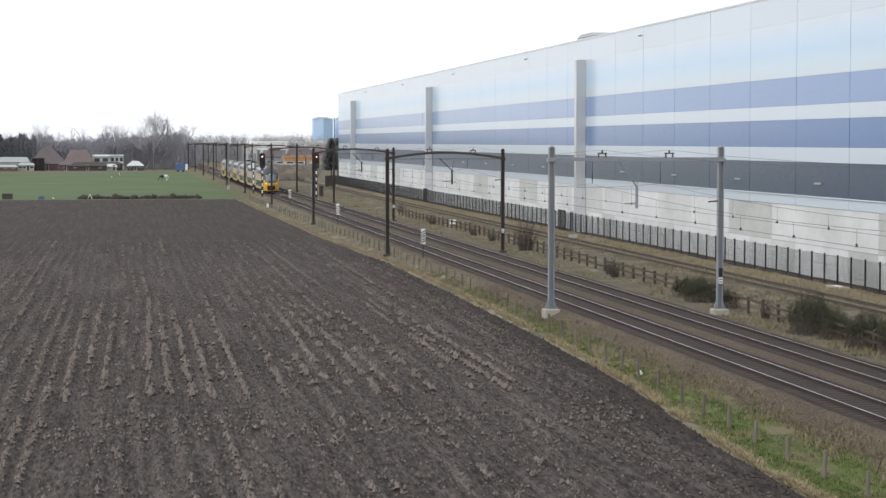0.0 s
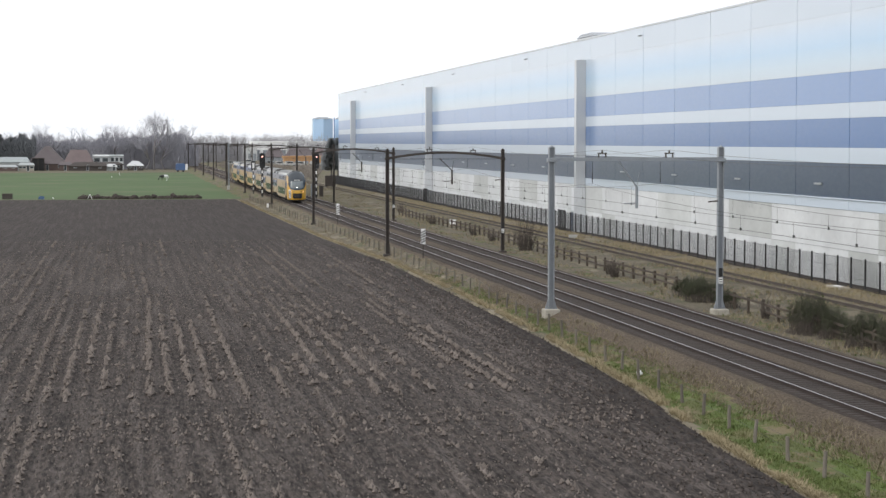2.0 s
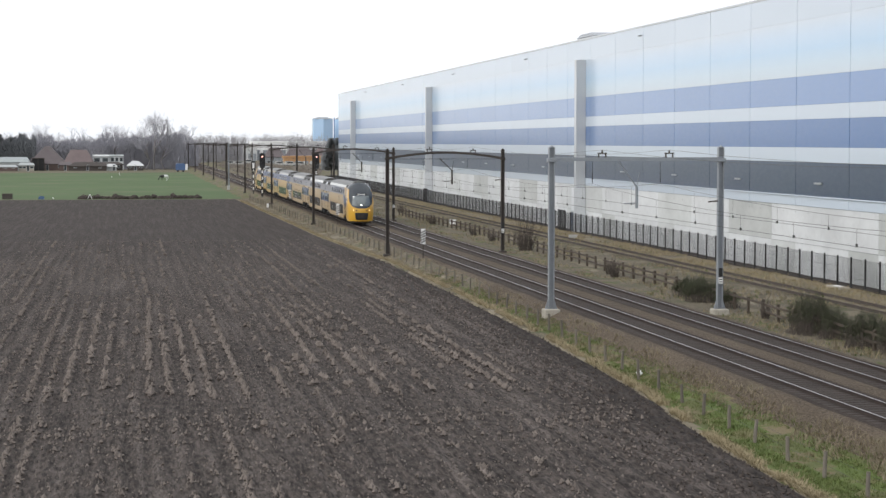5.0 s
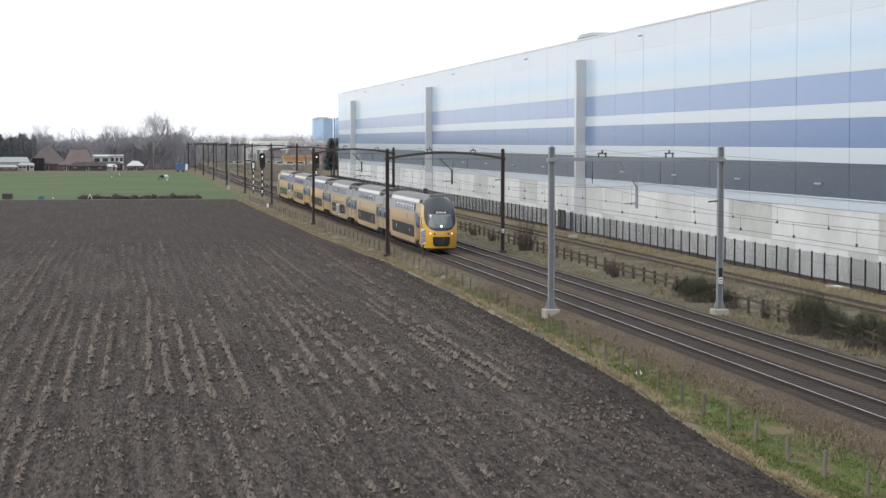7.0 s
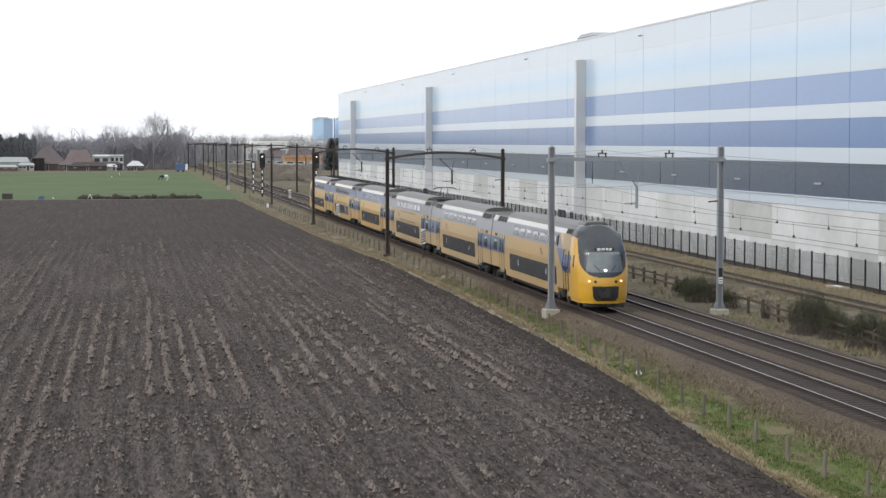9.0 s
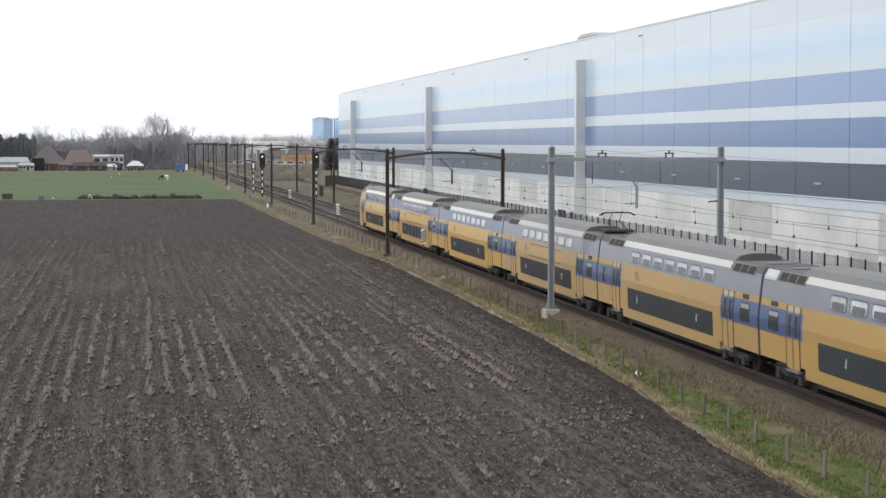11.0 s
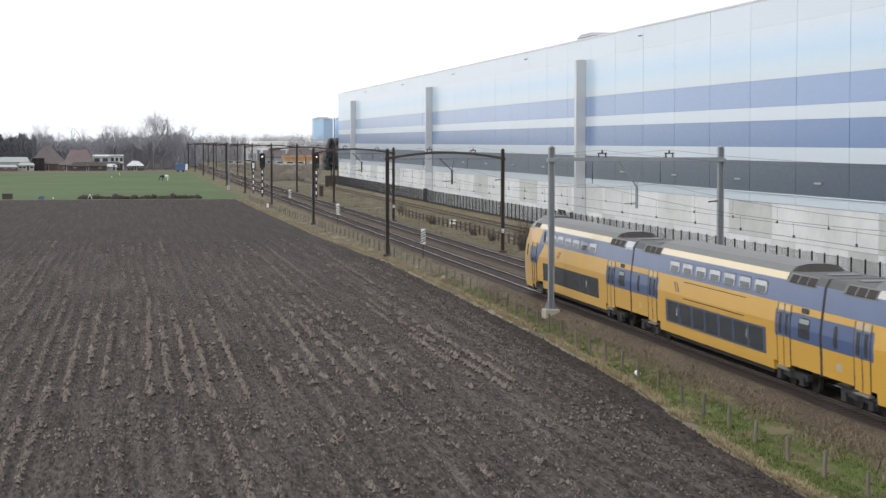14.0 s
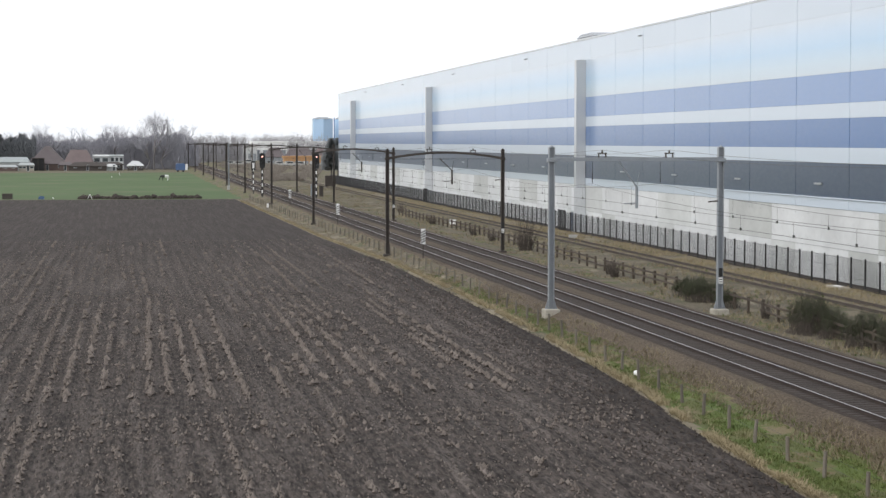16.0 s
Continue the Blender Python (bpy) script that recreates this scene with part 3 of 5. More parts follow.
for k in range(41):
    y0 = W0 + BAY * k
    for i, (zt, zb, m) in enumerate(BANDS):
        if i not in tile:
            b = box(0.0, 0.118, 0.035, BAY - 0.035, zb + 0.004, zt - 0.004)
            tile[i] = mesh_of("cladding_panel", b, m)
        part("cladding_panel", tile[i], None, hall).location = (0.02 if m is CL_DARK else 0.0, y0, 0)
    for zt, zb, part_of in ((4.66, 1.95, 1.0), (1.94, -0.65, 0.5)):
        for j in range(int(1 / part_of)):
            cast = CASTS[k % 11] if part_of == 1.0 else LOW_CASTS[(2 * k + j) % 13]
            key = ("c", zt, k == 40, cast)
            if key not in tile:
                wide = BAY * part_of * (0.5 if k == 40 and part_of == 1.0 else 1.0)
                b = box(0.03, 0.118, 0.012, wide - 0.012, zb + 0.01, zt - 0.01)
                for h in np.arange(wide / 4, wide - 0.1, wide / 4):   # lifting sockets in two rows
                    for z in (zb + 0.45, zt - 0.45):
                        bm_box(b, 0.024, 0.032, h - 0.05, h + 0.05, z - 0.05, z + 0.05, 1)
                tile[key] = mesh_of("concrete_panel", b, [PANELS[cast], SOCKET])
            if not (k == 40 and j == 1):
                part("concrete_panel", tile[key], None, hall).location = (0, y0 + (0.5 + j * part_of) * BAY, 0)


def pier(y):
    t = thing("pier", "light grey clad service shaft standing against the hall wall", "shaft", (WX, y, 0), "shafts on the hall wall")
    part("shaft", box(-1.05, -0.01, -0.45, 0.45, 4.4, 18.0, 0.02), CL_PIER, t)
    part("shaft_base", box(-1.3, -0.01, -0.6, 0.6, -0.5, 4.4, 0.03), CONC, t)
    return t


for y in (203.2, 308.2, 413.3):
    pier(y)


def wall_lamp(y):
    t = thing("wall_lamp", "small grey wall lamp on a bracket high on the hall", "wall lamp", (WX, y + 0.2, 19.35), "lamps on the hall wall")
    part("bracket", box(-0.3, -0.004, -0.03, 0.03, 0.0, 0.05), GALV, t)
    part("lamp_head", box(-0.5, -0.16, -0.2, 0.2, -0.10, -0.004, 0.03), GALV, t)


def wall_vent(y):
    t = thing("wall_vent", "small pale louvred vent on the dark cladding band", "vent", (WX, y, 6.3), "vents on the hall wall")
    part("frame", box(-0.10, 0.015, -0.7, 0.7, 0.0, 0.14, 0.01), GALV, t)
    for k in range(3):
        part("slat", box(-0.14, -0.105, -0.68, 0.68, 0.01 + 0.045 * k, 0.035 + 0.045 * k), CL_PIER, t)


for k in range(5):
    wall_lamp(W0 + BAY * (16 + 5 * k))
for k in range(17):
    wall_vent(113.5 + 18.35 * k)
unit = thing("roof_hatch", "low grey smoke hatch on the hall roof", "roof hatch", (WX + 1.6, 205.8, 20.3))
part("curb", box(-0.9, 0.9, -4.0, 4.0, -0.02, 0.25), CL_PIER, unit)
part("hatch_cover", bm_prism(bmesh.new(), [(-4.1, 0.26), (4.1, 0.26), (2.0, 0.62), (-3.0, 0.62)], -1.0, 1.0, "x"), SEAM, unit)
door = thing("door_1", "closed grey steel service door at the foot of the shaft", "door", (WX - 1.32, 203.2, -0.28), kind="structure")
part("door_leaf", box(-0.05, 0.0, -0.5, 0.5, 0.0, 2.1, 0.01), CL_DARK, door)
part("door_frame", box(-0.03, 0.012, -0.6, 0.6, 0.0, 2.25), CL_PIER, door)

# ================= fences =================
def palisade():
    """Black steel mesh fence at the foot of the hall."""
    t = thing("mesh_fence", "black steel mesh fence with slim posts along the hall", "fence", (21.0, 0, 0))
    step = 2.4825
    pm = mesh_of("post", box(-0.05, 0.05, -0.05, 0.05, -0.35, 1.76, 0.008), BLACK)
    b = bmesh.new()
    for k in range(24):
        y = 0.08 + k * 0.1
        bm_box(b, -0.005, 0.005, y - 0.005, y + 0.005, -0.22, 1.68)
    for k in range(4):
        z = -0.2 + k * 0.61
        bm_box(b, -0.011, -0.005, 0.04, step - 0.04, z - 0.006, z + 0.006)
    wm = mesh_of("mesh_panel", b, MESHWIRE)
    for k in range(148):
        y = 84.62 + step * k
        part("post", pm, None, t).location.y = y
        part("mesh_panel", wm, None, t).location.y = y
    for y in (205.5, 303.0):
        g = thing("dark_gate", "closed black barred steel gate in the mesh fence", "gate", (20.85, y, 0), "gates in the fence")
        for z in (-0.15, 1.75):
            part("gate_rail", box(-0.04, 0.04, 0, 3.6, z, z + 0.1, 0.01), BLACK, g)
        for k in range(13):
            part("bar", box(-0.07, -0.042, 0.05 + k * 0.28, 0.14 + k * 0.28, -0.25, 1.95), BLACK, g)


MESHWIRE = mat("dark_mesh_wire", (0.03, 0.03, 0.033), (0.07, 0.07, 0.075), 1, 9, 0.6, bump=0)
palisade()
RAIL_FENCE = [(80, 8.9), (105, 9.35), (127, 10.15), (160, 10.35), (205, 11.1), (262, 10.5)]


def rail_fence():
    t = thing("post_and_rail_fence", "old dark wooden post and rail fence in dry grass", "fence")
    rnd = random.Random(3)
    pm = mesh_of("fence_post", box(-0.075, 0.075, -0.075, 0.075, -0.3, 1.0, 0.02), WOOD)
    last, y = None, 82.0
    while y < 262:
        x = along(y, RAIL_FENCE)
        p = Vector((x, y, ground_z(x, y)))
        ob = part("fence_post", pm, None, t)
        ob.matrix_basis = pose(p.x, p.y, p.z + rnd.uniform(-0.06, 0.05), rnd.uniform(-3, 3), rnd.uniform(-3, 3), rnd.uniform(0, 20))
        if last is not None:
            for h in (0.42, 0.82):
                if rnd.random() < 0.93:
                    b = bmesh.new()
                    q0, q1 = last + Vector((-0.09, -0.1, h + rnd.uniform(-0.04, 0.04))), p + Vector((-0.09, 0.1, h + rnd.uniform(-0.04, 0.04)))
                    bm_prism(b, [(q0.y, q0.z - 0.06), (q1.y, q1.z - 0.06), (q1.y, q1.z + 0.06), (q0.y, q0.z + 0.06)], -0.03, 0.03, "x")
                    for v in b.verts:
                        v.co.x += q0.x if abs(v.co.y - q0.y) < abs(v.co.y - q1.y) else q1.x
                    part("fence_rail", b, WOOD, t)
        last = p
        y += 2.9 + rnd.uniform(-0.1, 0.1)


rail_fence()


def stake_fence():
    """Weathered stakes with two thin wires between field and railway."""
    t = thing("stake_fence", "weathered wooden stakes with thin wire beside the ploughed field", "fence")
    rnd = random.Random(8)
    b = bmesh.new()
    bm_tube(b, [(0, 0, -0.3), (0, 0, 0.45), (0.01, 0, 0.85)], 0.07, 7, taper=0.06)
    pm = mesh_of("stake", b, STAKE)
    y, tops = 50.0, []
    while y < 345:
        x = along(y, FENCE_LINE)
        z = ground_z(x, y) + rnd.uniform(-0.12, 0.08)
        part("stake", pm, None, t).matrix_basis = pose(x + rnd.uniform(-0.05, 0.05), y, z, rnd.uniform(-5, 5), rnd.uniform(-5, 5), 0)
        tops.append((x, y, z))
        y += rnd.uniform(3.2, 3.8)
    for h in (0.45, 0.78):
        part("fence_wire", bm_tube(bmesh.new(), [(x, y, z + h) for x, y, z in tops], 0.005, 3), CABLE, t)


stake_fence()


# ================= plants =================
def blades(name, label, material, count, seed, place, hmin, hmax, width, lean=0.5):
    """Grass blades as thin upright leaves, joined."""
    rnd = random.Random(seed)
    verts, faces = [], []
    for _ in range(count):
        got = place(rnd)
        if got is None:
            continue
        x, y, z = got
        for _k in range(3):
            h, a, w = rnd.uniform(hmin, hmax), rnd.uniform(0, 6.283), width * rnd.uniform(0.6, 1.3)
            dx, dy = math.cos(a), math.sin(a)
            bx, by = x + rnd.uniform(-0.08, 0.08), y + rnd.uniform(-0.08, 0.08)
            l = rnd.uniform(0.1, lean) * h
            o = len(verts)
            verts += [(bx - dy * w, by + dx * w, z - 0.03), (bx + dy * w, by - dx * w, z - 0.03), (bx + dx * l, by + dy * l, z + h)]
            faces.append((o, o + 1, o + 2))
    me = bpy.data.meshes.new(name)
    me.from_pydata(verts, [], faces)
    me.materials.append(material)
    return tagged(new(name, me), label, "grass", kind="stuff")


BL_GREEN = mat("green_grass_blades", (0.066, 0.092, 0.028), (0.150, 0.162, 0.062), 0.5, 4, 0.8, bump=0, spec=0.2, patch=((0.205, 0.168, 0.10), 0.6, 0.52))
BL_STRAW = mat("straw_grass_blades", (0.190, 0.155, 0.092), (0.400, 0.335, 0.215), 0.5, 4, 0.85, bump=0, spec=0.2)
BL_BROWN = mat("brown_weed_blades", (0.130, 0.108, 0.074), (0.290, 0.245, 0.172), 0.3, 3, 0.85, bump=0, spec=0.2)


def near_y(rnd, a, b):
    return a + (b - a) * rnd.random() ** 1.5


def put_edge(rnd):
    y = near_y(rnd, 50, 340)
    x = along(y, FIELD_EDGE) + abs(rnd.gauss(0, 0.24)) - 0.06
    if noise.noise((x * 0.8, y * 0.35, 21)) < -0.3:
        return None
    return x, y, ground_z(x, y)


def put_strip(rnd):
    y = near_y(rnd, 50, 150)
    x = rnd.uniform(along(y, FIELD_EDGE) + 0.5, -2.5)
    return (x, y, ground_z(x, y)) if noise.noise((x * 0.9, y * 0.3, 5)) > -0.2 else None


def put_lush(rnd):
    y = near_y(rnd, 50, 94)
    x = rnd.uniform(along(y, FIELD_EDGE) + 0.45, -3.3)
    return (x, y, ground_z(x, y)) if noise.noise((x * 0.8, y * 0.15, 51)) > -0.02 else None


def put_bank(rnd):
    y = near_y(rnd, 55, 345)
    x = rnd.uniform(max(along(y, FIELD_EDGE) + 0.3, -3.6 if y < 95 else -9), -1.95)
    return (x, y, ground_z(x, y)) if noise.noise((x * 0.9, y * 0.25, 15)) > -0.1 else None


def put_right(rnd):
    y = near_y(rnd, 80, 430)
    x = rnd.uniform(7.0, 20.5)
    return (x, y, ground_z(x, y)) if noise.noise((x * 0.35, y * 0.12, 25)) > -0.05 else None


blades("straw_tufts", "pale dry grass tufts along the field edge", BL_STRAW, 15000, 1, put_edge, 0.06, 0.24, 0.016, 2.2)
blades("verge_grass", "green grass on the railway verge", BL_GREEN, 9500, 2, put_strip, 0.04, 0.13, 0.016, 1.5)
blades("lush_grass", "lush green grass along the verge", LUSH, 5000, 12, put_lush, 0.04, 0.13, 0.016, 1.5)
blades("bank_weeds", "dry brown weeds on the railway bank", BL_BROWN, 8000, 4, put_bank, 0.06, 0.24, 0.018, 1.2)
blades("dry_siding_grass", "tall dry grass round the disused siding", BL_STRAW, 9000, 6, put_right, 0.07, 0.28, 0.022, 1.2)
blades("siding_green", "low green weeds between railway and hall", BL_GREEN, 5000, 8, put_right, 0.06, 0.22, 0.03, 0.8)
blades("siding_weeds", "brown weeds between railway and hall", BL_BROWN, 9000, 7, put_right, 0.08, 0.32, 0.022, 1.0)

def put_fence_foot(rnd):
    y = near_y(rnd, 80, 330)
    x = rnd.uniform(17.6, 20.7)
    return (x, y, ground_z(x, y)) if noise.noise((x * 0.5, y * 0.15, 35)) > -0.15 else None


blades("fence_grass", "yellowish dry grass along the foot of the mesh fence", BL_STRAW, 9000, 9, put_fence_foot, 0.06, 0.24, 0.022, 1.5)

BROOM = mat("dark_green_broom", (0.044, 0.051, 0.030), (0.128, 0.136, 0.080), 1.0, 7, 0.85, bump=0, spec=0.2)
TWIG = mat("brown_twigs", (0.048, 0.040, 0.035), (0.120, 0.102, 0.088), 0.8, 6, 0.9, bump=0, spec=0.2)
# Far bark and tree twigs greyed, distance haze painted into their colours.
BARK = mat("haze_greyed_bark", (0.110, 0.101, 0.102), (0.200, 0.186, 0.186), 0.4, 5, 0.95, bump=0.3, spec=0.2)
FARTWIG = mat("haze_painted_twigs", (0.245, 0.243, 0.270), (0.410, 0.406, 0.440), 0.1, 1.5, 0.95, bump=0, spec=0.1)
FARTWIG_HAZED = mat("haze_painted_far_twigs", (0.275, 0.268, 0.282), (0.43, 0.42, 0.435), 0.1, 1.5, 0.95, bump=0, spec=0.1)
SCRUBTWIG = mat("brown_scrub_twigs", (0.165, 0.145, 0.125), (0.300, 0.268, 0.235), 0.3, 2.0, 0.95, bump=0, spec=0.1)
# Conifer and evergreen lifted to grey-green for the same painted haze.
CONIFER = mat("haze_painted_conifer", (0.150, 0.160, 0.166), (0.235, 0.246, 0.250), 0.3, 2, 0.9, bump=0, spec=0.2)


EVERGREEN = mat("haze_painted_evergreen", (0.120, 0.128, 0.136), (0.215, 0.222, 0.230), 0.1, 1.5, 0.95, bump=0, spec=0.1)


def shrub(at, wide, high, material, seed, count, label, twig=0.012, leafy=0):
    """Upright twigs fanning from the ground, with small leaves when leafy."""
    rnd = random.Random(seed)
    t = thing("shrub", label, "shrub", at, "shrubs by the fence")
    st, lf = bmesh.new(), bmesh.new()
    for _ in range(count):
        a, r = rnd.uniform(0, 6.283), rnd.random() ** 0.5 * 0.5
        out = rnd.uniform(0.25, 1.0) * (0.25 + r)
        h = high * rnd.uniform(0.45, 1.0) * (1.1 - (0.75 if leafy else 0.35) * out)
        foot = 0.75 if leafy else 0.28
        p0 = Vector((math.cos(a) * r * wide * foot, math.sin(a) * r * wide * foot, -0.05))
        p2 = Vector((math.cos(a) * out * wide * 0.62, math.sin(a) * out * wide * 0.62, h))
        p1 = (p0 + p2) / 2 + Vector((rnd.uniform(-0.1, 0.1), rnd.uniform(-0.1, 0.1), 0.12 * h))
        bm_tube(st, [p0, p1, p2], twig, 3, taper=twig * 0.35, caps=False)
        for _k in range(leafy):
            k = rnd.random() ** 0.6
            c = p1.lerp(p2, k) + Vector((rnd.gauss(0, 0.07), rnd.gauss(0, 0.07), rnd.gauss(0, 0.07)))
            d = Vector((rnd.gauss(0, 0.7), rnd.gauss(0, 0.7), rnd.gauss(1.6, 0.8))).normalized() * rnd.uniform(0.08, 0.22)
            e = d.orthogonal().normalized() * 0.014
            lf.faces.new([lf.verts.new(v) for v in (c - e, c + e, c + d)])
    part("stem", st, TWIG if leafy else material, t)
    if leafy:
        part("foliage", lf, material, t)
    else:
        lf.free()
    return t


for i, (x, y, w, h, n) in enumerate(((8.9, 96.0, 3.5, 2.2, 380), (9.2, 93.3, 2.4, 1.6, 180), (9.3, 89.3, 3.0, 1.9, 300), (9.6, 86.0, 3.0, 2.0, 280), (9.5, 116.5, 3.8, 1.5, 300), (9.8, 120.5, 3.4, 1.35, 260), (9.4, 112.0, 2.2, 1.1, 140))):
    shrub((x, y, ground_z(x, y)), w, h, BROOM, 40 + i, n, "dark green broom bush beside the wooden fence", 0.010, 16)
for i, (x, y, w, h, n) in enumerate(((10.0, 174.0, 4.2, 3.3, 200), (9.3, 138.5, 1.9, 1.5, 110), (9.6, 141.5, 1.4, 1.2, 80), (9.9, 190.0, 2.0, 1.3, 90), (10.3, 203.0, 2.0, 1.2, 90), (10.5, 232.0, 2.4, 1.2, 90), (12.0, 270.0, 3.0, 1.5, 90), (9.3, 104.5, 1.5, 1.3, 70))):
    shrub((x, y, ground_z(x, y)), w, h, TWIG, 60 + i, n, "bare brown leafless shrub beside the wooden fence", 0.013)


def bare_tree(seed, high, spread, twigs, name="bare_tree", label="bare leafless winter tree with a wide twiggy crown", twig=None):
    """Trunk and limbs that fork five times; the crown's fine twigs are a mesh of their own."""
    rnd = random.Random(seed)
    t = thing(name, label, "tree", group="trees behind the meadow")
    tr, cr = bmesh.new(), bmesh.new()

    def grow(p, d, length, rad, level):
        mid = p + d * length * 0.5 + Vector((rnd.gauss(0, 0.06), rnd.gauss(0, 0.06), 0)) * length
        end = p + d * length
        bm_tube(tr if level < 2 else cr, [p, mid, end], rad, 5 if level < 2 else 3, taper=rad * 0.62, caps=False)
        if level >= 5:
            return
        for _k in range(twigs if level > 1 else 4):
            q = mid.lerp(end, rnd.random()) if _k else end
            side = Vector((rnd.gauss(0, 1), rnd.gauss(0, 1), rnd.gauss(0.15, 0.5))).normalized()
            nd = (d * 0.75 + side * spread + Vector((0, 0, 0.22))).normalized()
            grow(q, nd, length * rnd.uniform(0.60, 0.82), rad * 0.60, level + 1)
    grow(Vector((0, 0, -0.2)), Vector((rnd.gauss(0, 0.03), rnd.gauss(0, 0.03), 1)), high * 0.37, high * 0.016, 0)
    part("trunk", tr, BARK, t)
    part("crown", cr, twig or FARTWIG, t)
    return t


def conifer(seed, high, wide=0.28, count=3000, clear=0.06):
    rnd = random.Random(seed)
    t = thing("conifer", "dark green conifer with ragged branches", "tree", group="conifers")
    part("trunk", bm_tube(bmesh.new(), [(0, 0, -0.2), (0, 0, high * 0.5), (0, 0, high * 0.95)], high * 0.02, 6, taper=0.03), BARK, t)
    f = bmesh.new()
    for _ in range(count):
        k = rnd.random() ** 0.9
        r = high * wide * min(1.0, 1.5 * (1.05 - k)) * rnd.uniform(0.3, 1.15)
        a = rnd.uniform(0, 6.283)
        c = Vector((math.cos(a) * r, math.sin(a) * r, high * (clear + (0.98 - clear) * k)))
        d = Vector((math.cos(a), math.sin(a), rnd.uniform(-0.4, 0.5))).normalized() * rnd.uniform(0.3, 0.9)
        e = d.orthogonal().normalized() * 0.42
        f.faces.new([f.verts.new(v) for v in (c - e, c + e, c + d)])
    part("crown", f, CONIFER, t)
    return t


def thicket(at, wide, deep, high, seed, count, material, label):
    """A tangle of thin shoots with a ragged top."""
    rnd = random.Random(seed)
    verts, faces = [], []
    for _ in range(count):
        x, y = rnd.uniform(-wide / 2, wide / 2), rnd.uniform(-deep / 2, deep / 2)
        top = high * (0.72 + 0.30 * noise.noise((x * 0.16 + seed, y * 0.1, 1)) + 0.22 * noise.noise((x * 0.6 + seed, y * 0.4, 2)))
        z = rnd.random() ** 0.8 * top
        h = rnd.uniform(0.7, 1.8)
        w = rnd.uniform(0.04, 0.14)
        lx, ly = rnd.gauss(0, 0.35), rnd.gauss(0, 0.35)
        o = len(verts)
        verts += [(x - w, y, z - h * 0.4), (x + w, y + w, z - h * 0.4), (x + lx * h, y + ly * h, z + h * 0.6)]
        faces.append((o, o + 1, o + 2))
    me = bpy.data.meshes.new("thicket")
    me.from_pydata(verts, [], faces)
    me.materials.append(material)
    ob = new("thicket", me)
    ob.matrix_basis = pose(*at)
    return tagged(ob, label, "thicket", kind="stuff")


def woods():
    kinds = [bare_tree(11, 14, 0.62, 3), bare_tree(12, 12, 0.7, 3), bare_tree(13, 16, 0.55, 3)]
    kinds[0].matrix_basis, kinds[1].matrix_basis, kinds[2].matrix_basis = pose(-52, 738, -1), pose(-40.5, 742, -1), pose(-33, 760, -1)
    rnd = random.Random(2)
    spots = [(-66, 745, 0), (-46, 745, 1), (-29.5, 748, 2), (-26, 735, 1), (-24, 730, 0), (-19.5, 745, 1), (-10.5, 738, 1), (-6.5, 748, 0), (-3, 760, 2), (2, 790, 1), (-58, 760, 2), (-36, 735, 1), (-71, 735, 1)]
    for x, y, k in spots:
        copy_thing(kinds[k], pose(x, y, -1, 0, 0, rnd.uniform(0, 360)))
    big = bare_tree(21, 21.5, 0.55, 3, label="tall bare tree with a broad rounded crown of fine twigs")
    big.matrix_basis = pose(-15.5, 715, -1)
    big2 = bare_tree(22, 18.0, 0.6, 3, label="tall bare tree beside a larger one")
    big2.matrix_basis = pose(-18.5, 719, -1)
    copy_thing(big2, pose(-11.8, 722, -1, 0, 0, 140))
    c = conifer(31, 15.5)
    c.matrix_basis = pose(-63, 726, -3.5)
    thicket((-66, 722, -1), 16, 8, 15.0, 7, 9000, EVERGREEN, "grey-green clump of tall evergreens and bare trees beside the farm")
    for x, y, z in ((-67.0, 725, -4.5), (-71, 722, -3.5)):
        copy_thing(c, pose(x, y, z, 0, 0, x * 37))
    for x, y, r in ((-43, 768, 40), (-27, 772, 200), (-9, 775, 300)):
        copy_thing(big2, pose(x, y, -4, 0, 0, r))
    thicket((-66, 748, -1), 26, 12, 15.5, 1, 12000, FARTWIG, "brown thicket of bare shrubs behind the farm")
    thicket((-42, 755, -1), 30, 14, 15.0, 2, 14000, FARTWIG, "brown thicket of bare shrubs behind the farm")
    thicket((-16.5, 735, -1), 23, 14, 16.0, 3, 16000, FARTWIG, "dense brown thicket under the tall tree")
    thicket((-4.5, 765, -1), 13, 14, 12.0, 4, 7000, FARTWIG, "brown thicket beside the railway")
    # far trees beyond the line, haze painted into their twig colour
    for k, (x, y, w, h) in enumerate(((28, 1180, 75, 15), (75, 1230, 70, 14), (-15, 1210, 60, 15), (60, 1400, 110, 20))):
        thicket((x, y, -1), w, 20, h, 10 + k, 6000, FARTWIG_HAZED, "far row of bare trees coloured pale for haze")
    pale = bare_tree(14, 14, 0.6, 3, label="bare tree coloured pale for distance haze", twig=FARTWIG_HAZED)
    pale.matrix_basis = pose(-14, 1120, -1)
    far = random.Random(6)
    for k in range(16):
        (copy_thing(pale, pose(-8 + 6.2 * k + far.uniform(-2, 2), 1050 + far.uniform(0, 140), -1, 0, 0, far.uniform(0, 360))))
    def put_scrub(rnd):
        y = 462 + 350 * rnd.random() ** 1.3
        x = rnd.uniform(9.5, 16 + (y - 440) * 0.11)
        return (x, y, ground_z(x, y)) if noise.noise((x * 0.16, y * 0.035, 61)) > 0.02 else None
    blades("railway_scrub", "patches of low brown scrub and brambles beside the railway", SCRUBTWIG, 15000, 45, put_scrub, 0.3, 1.5, 0.07, 0.9)
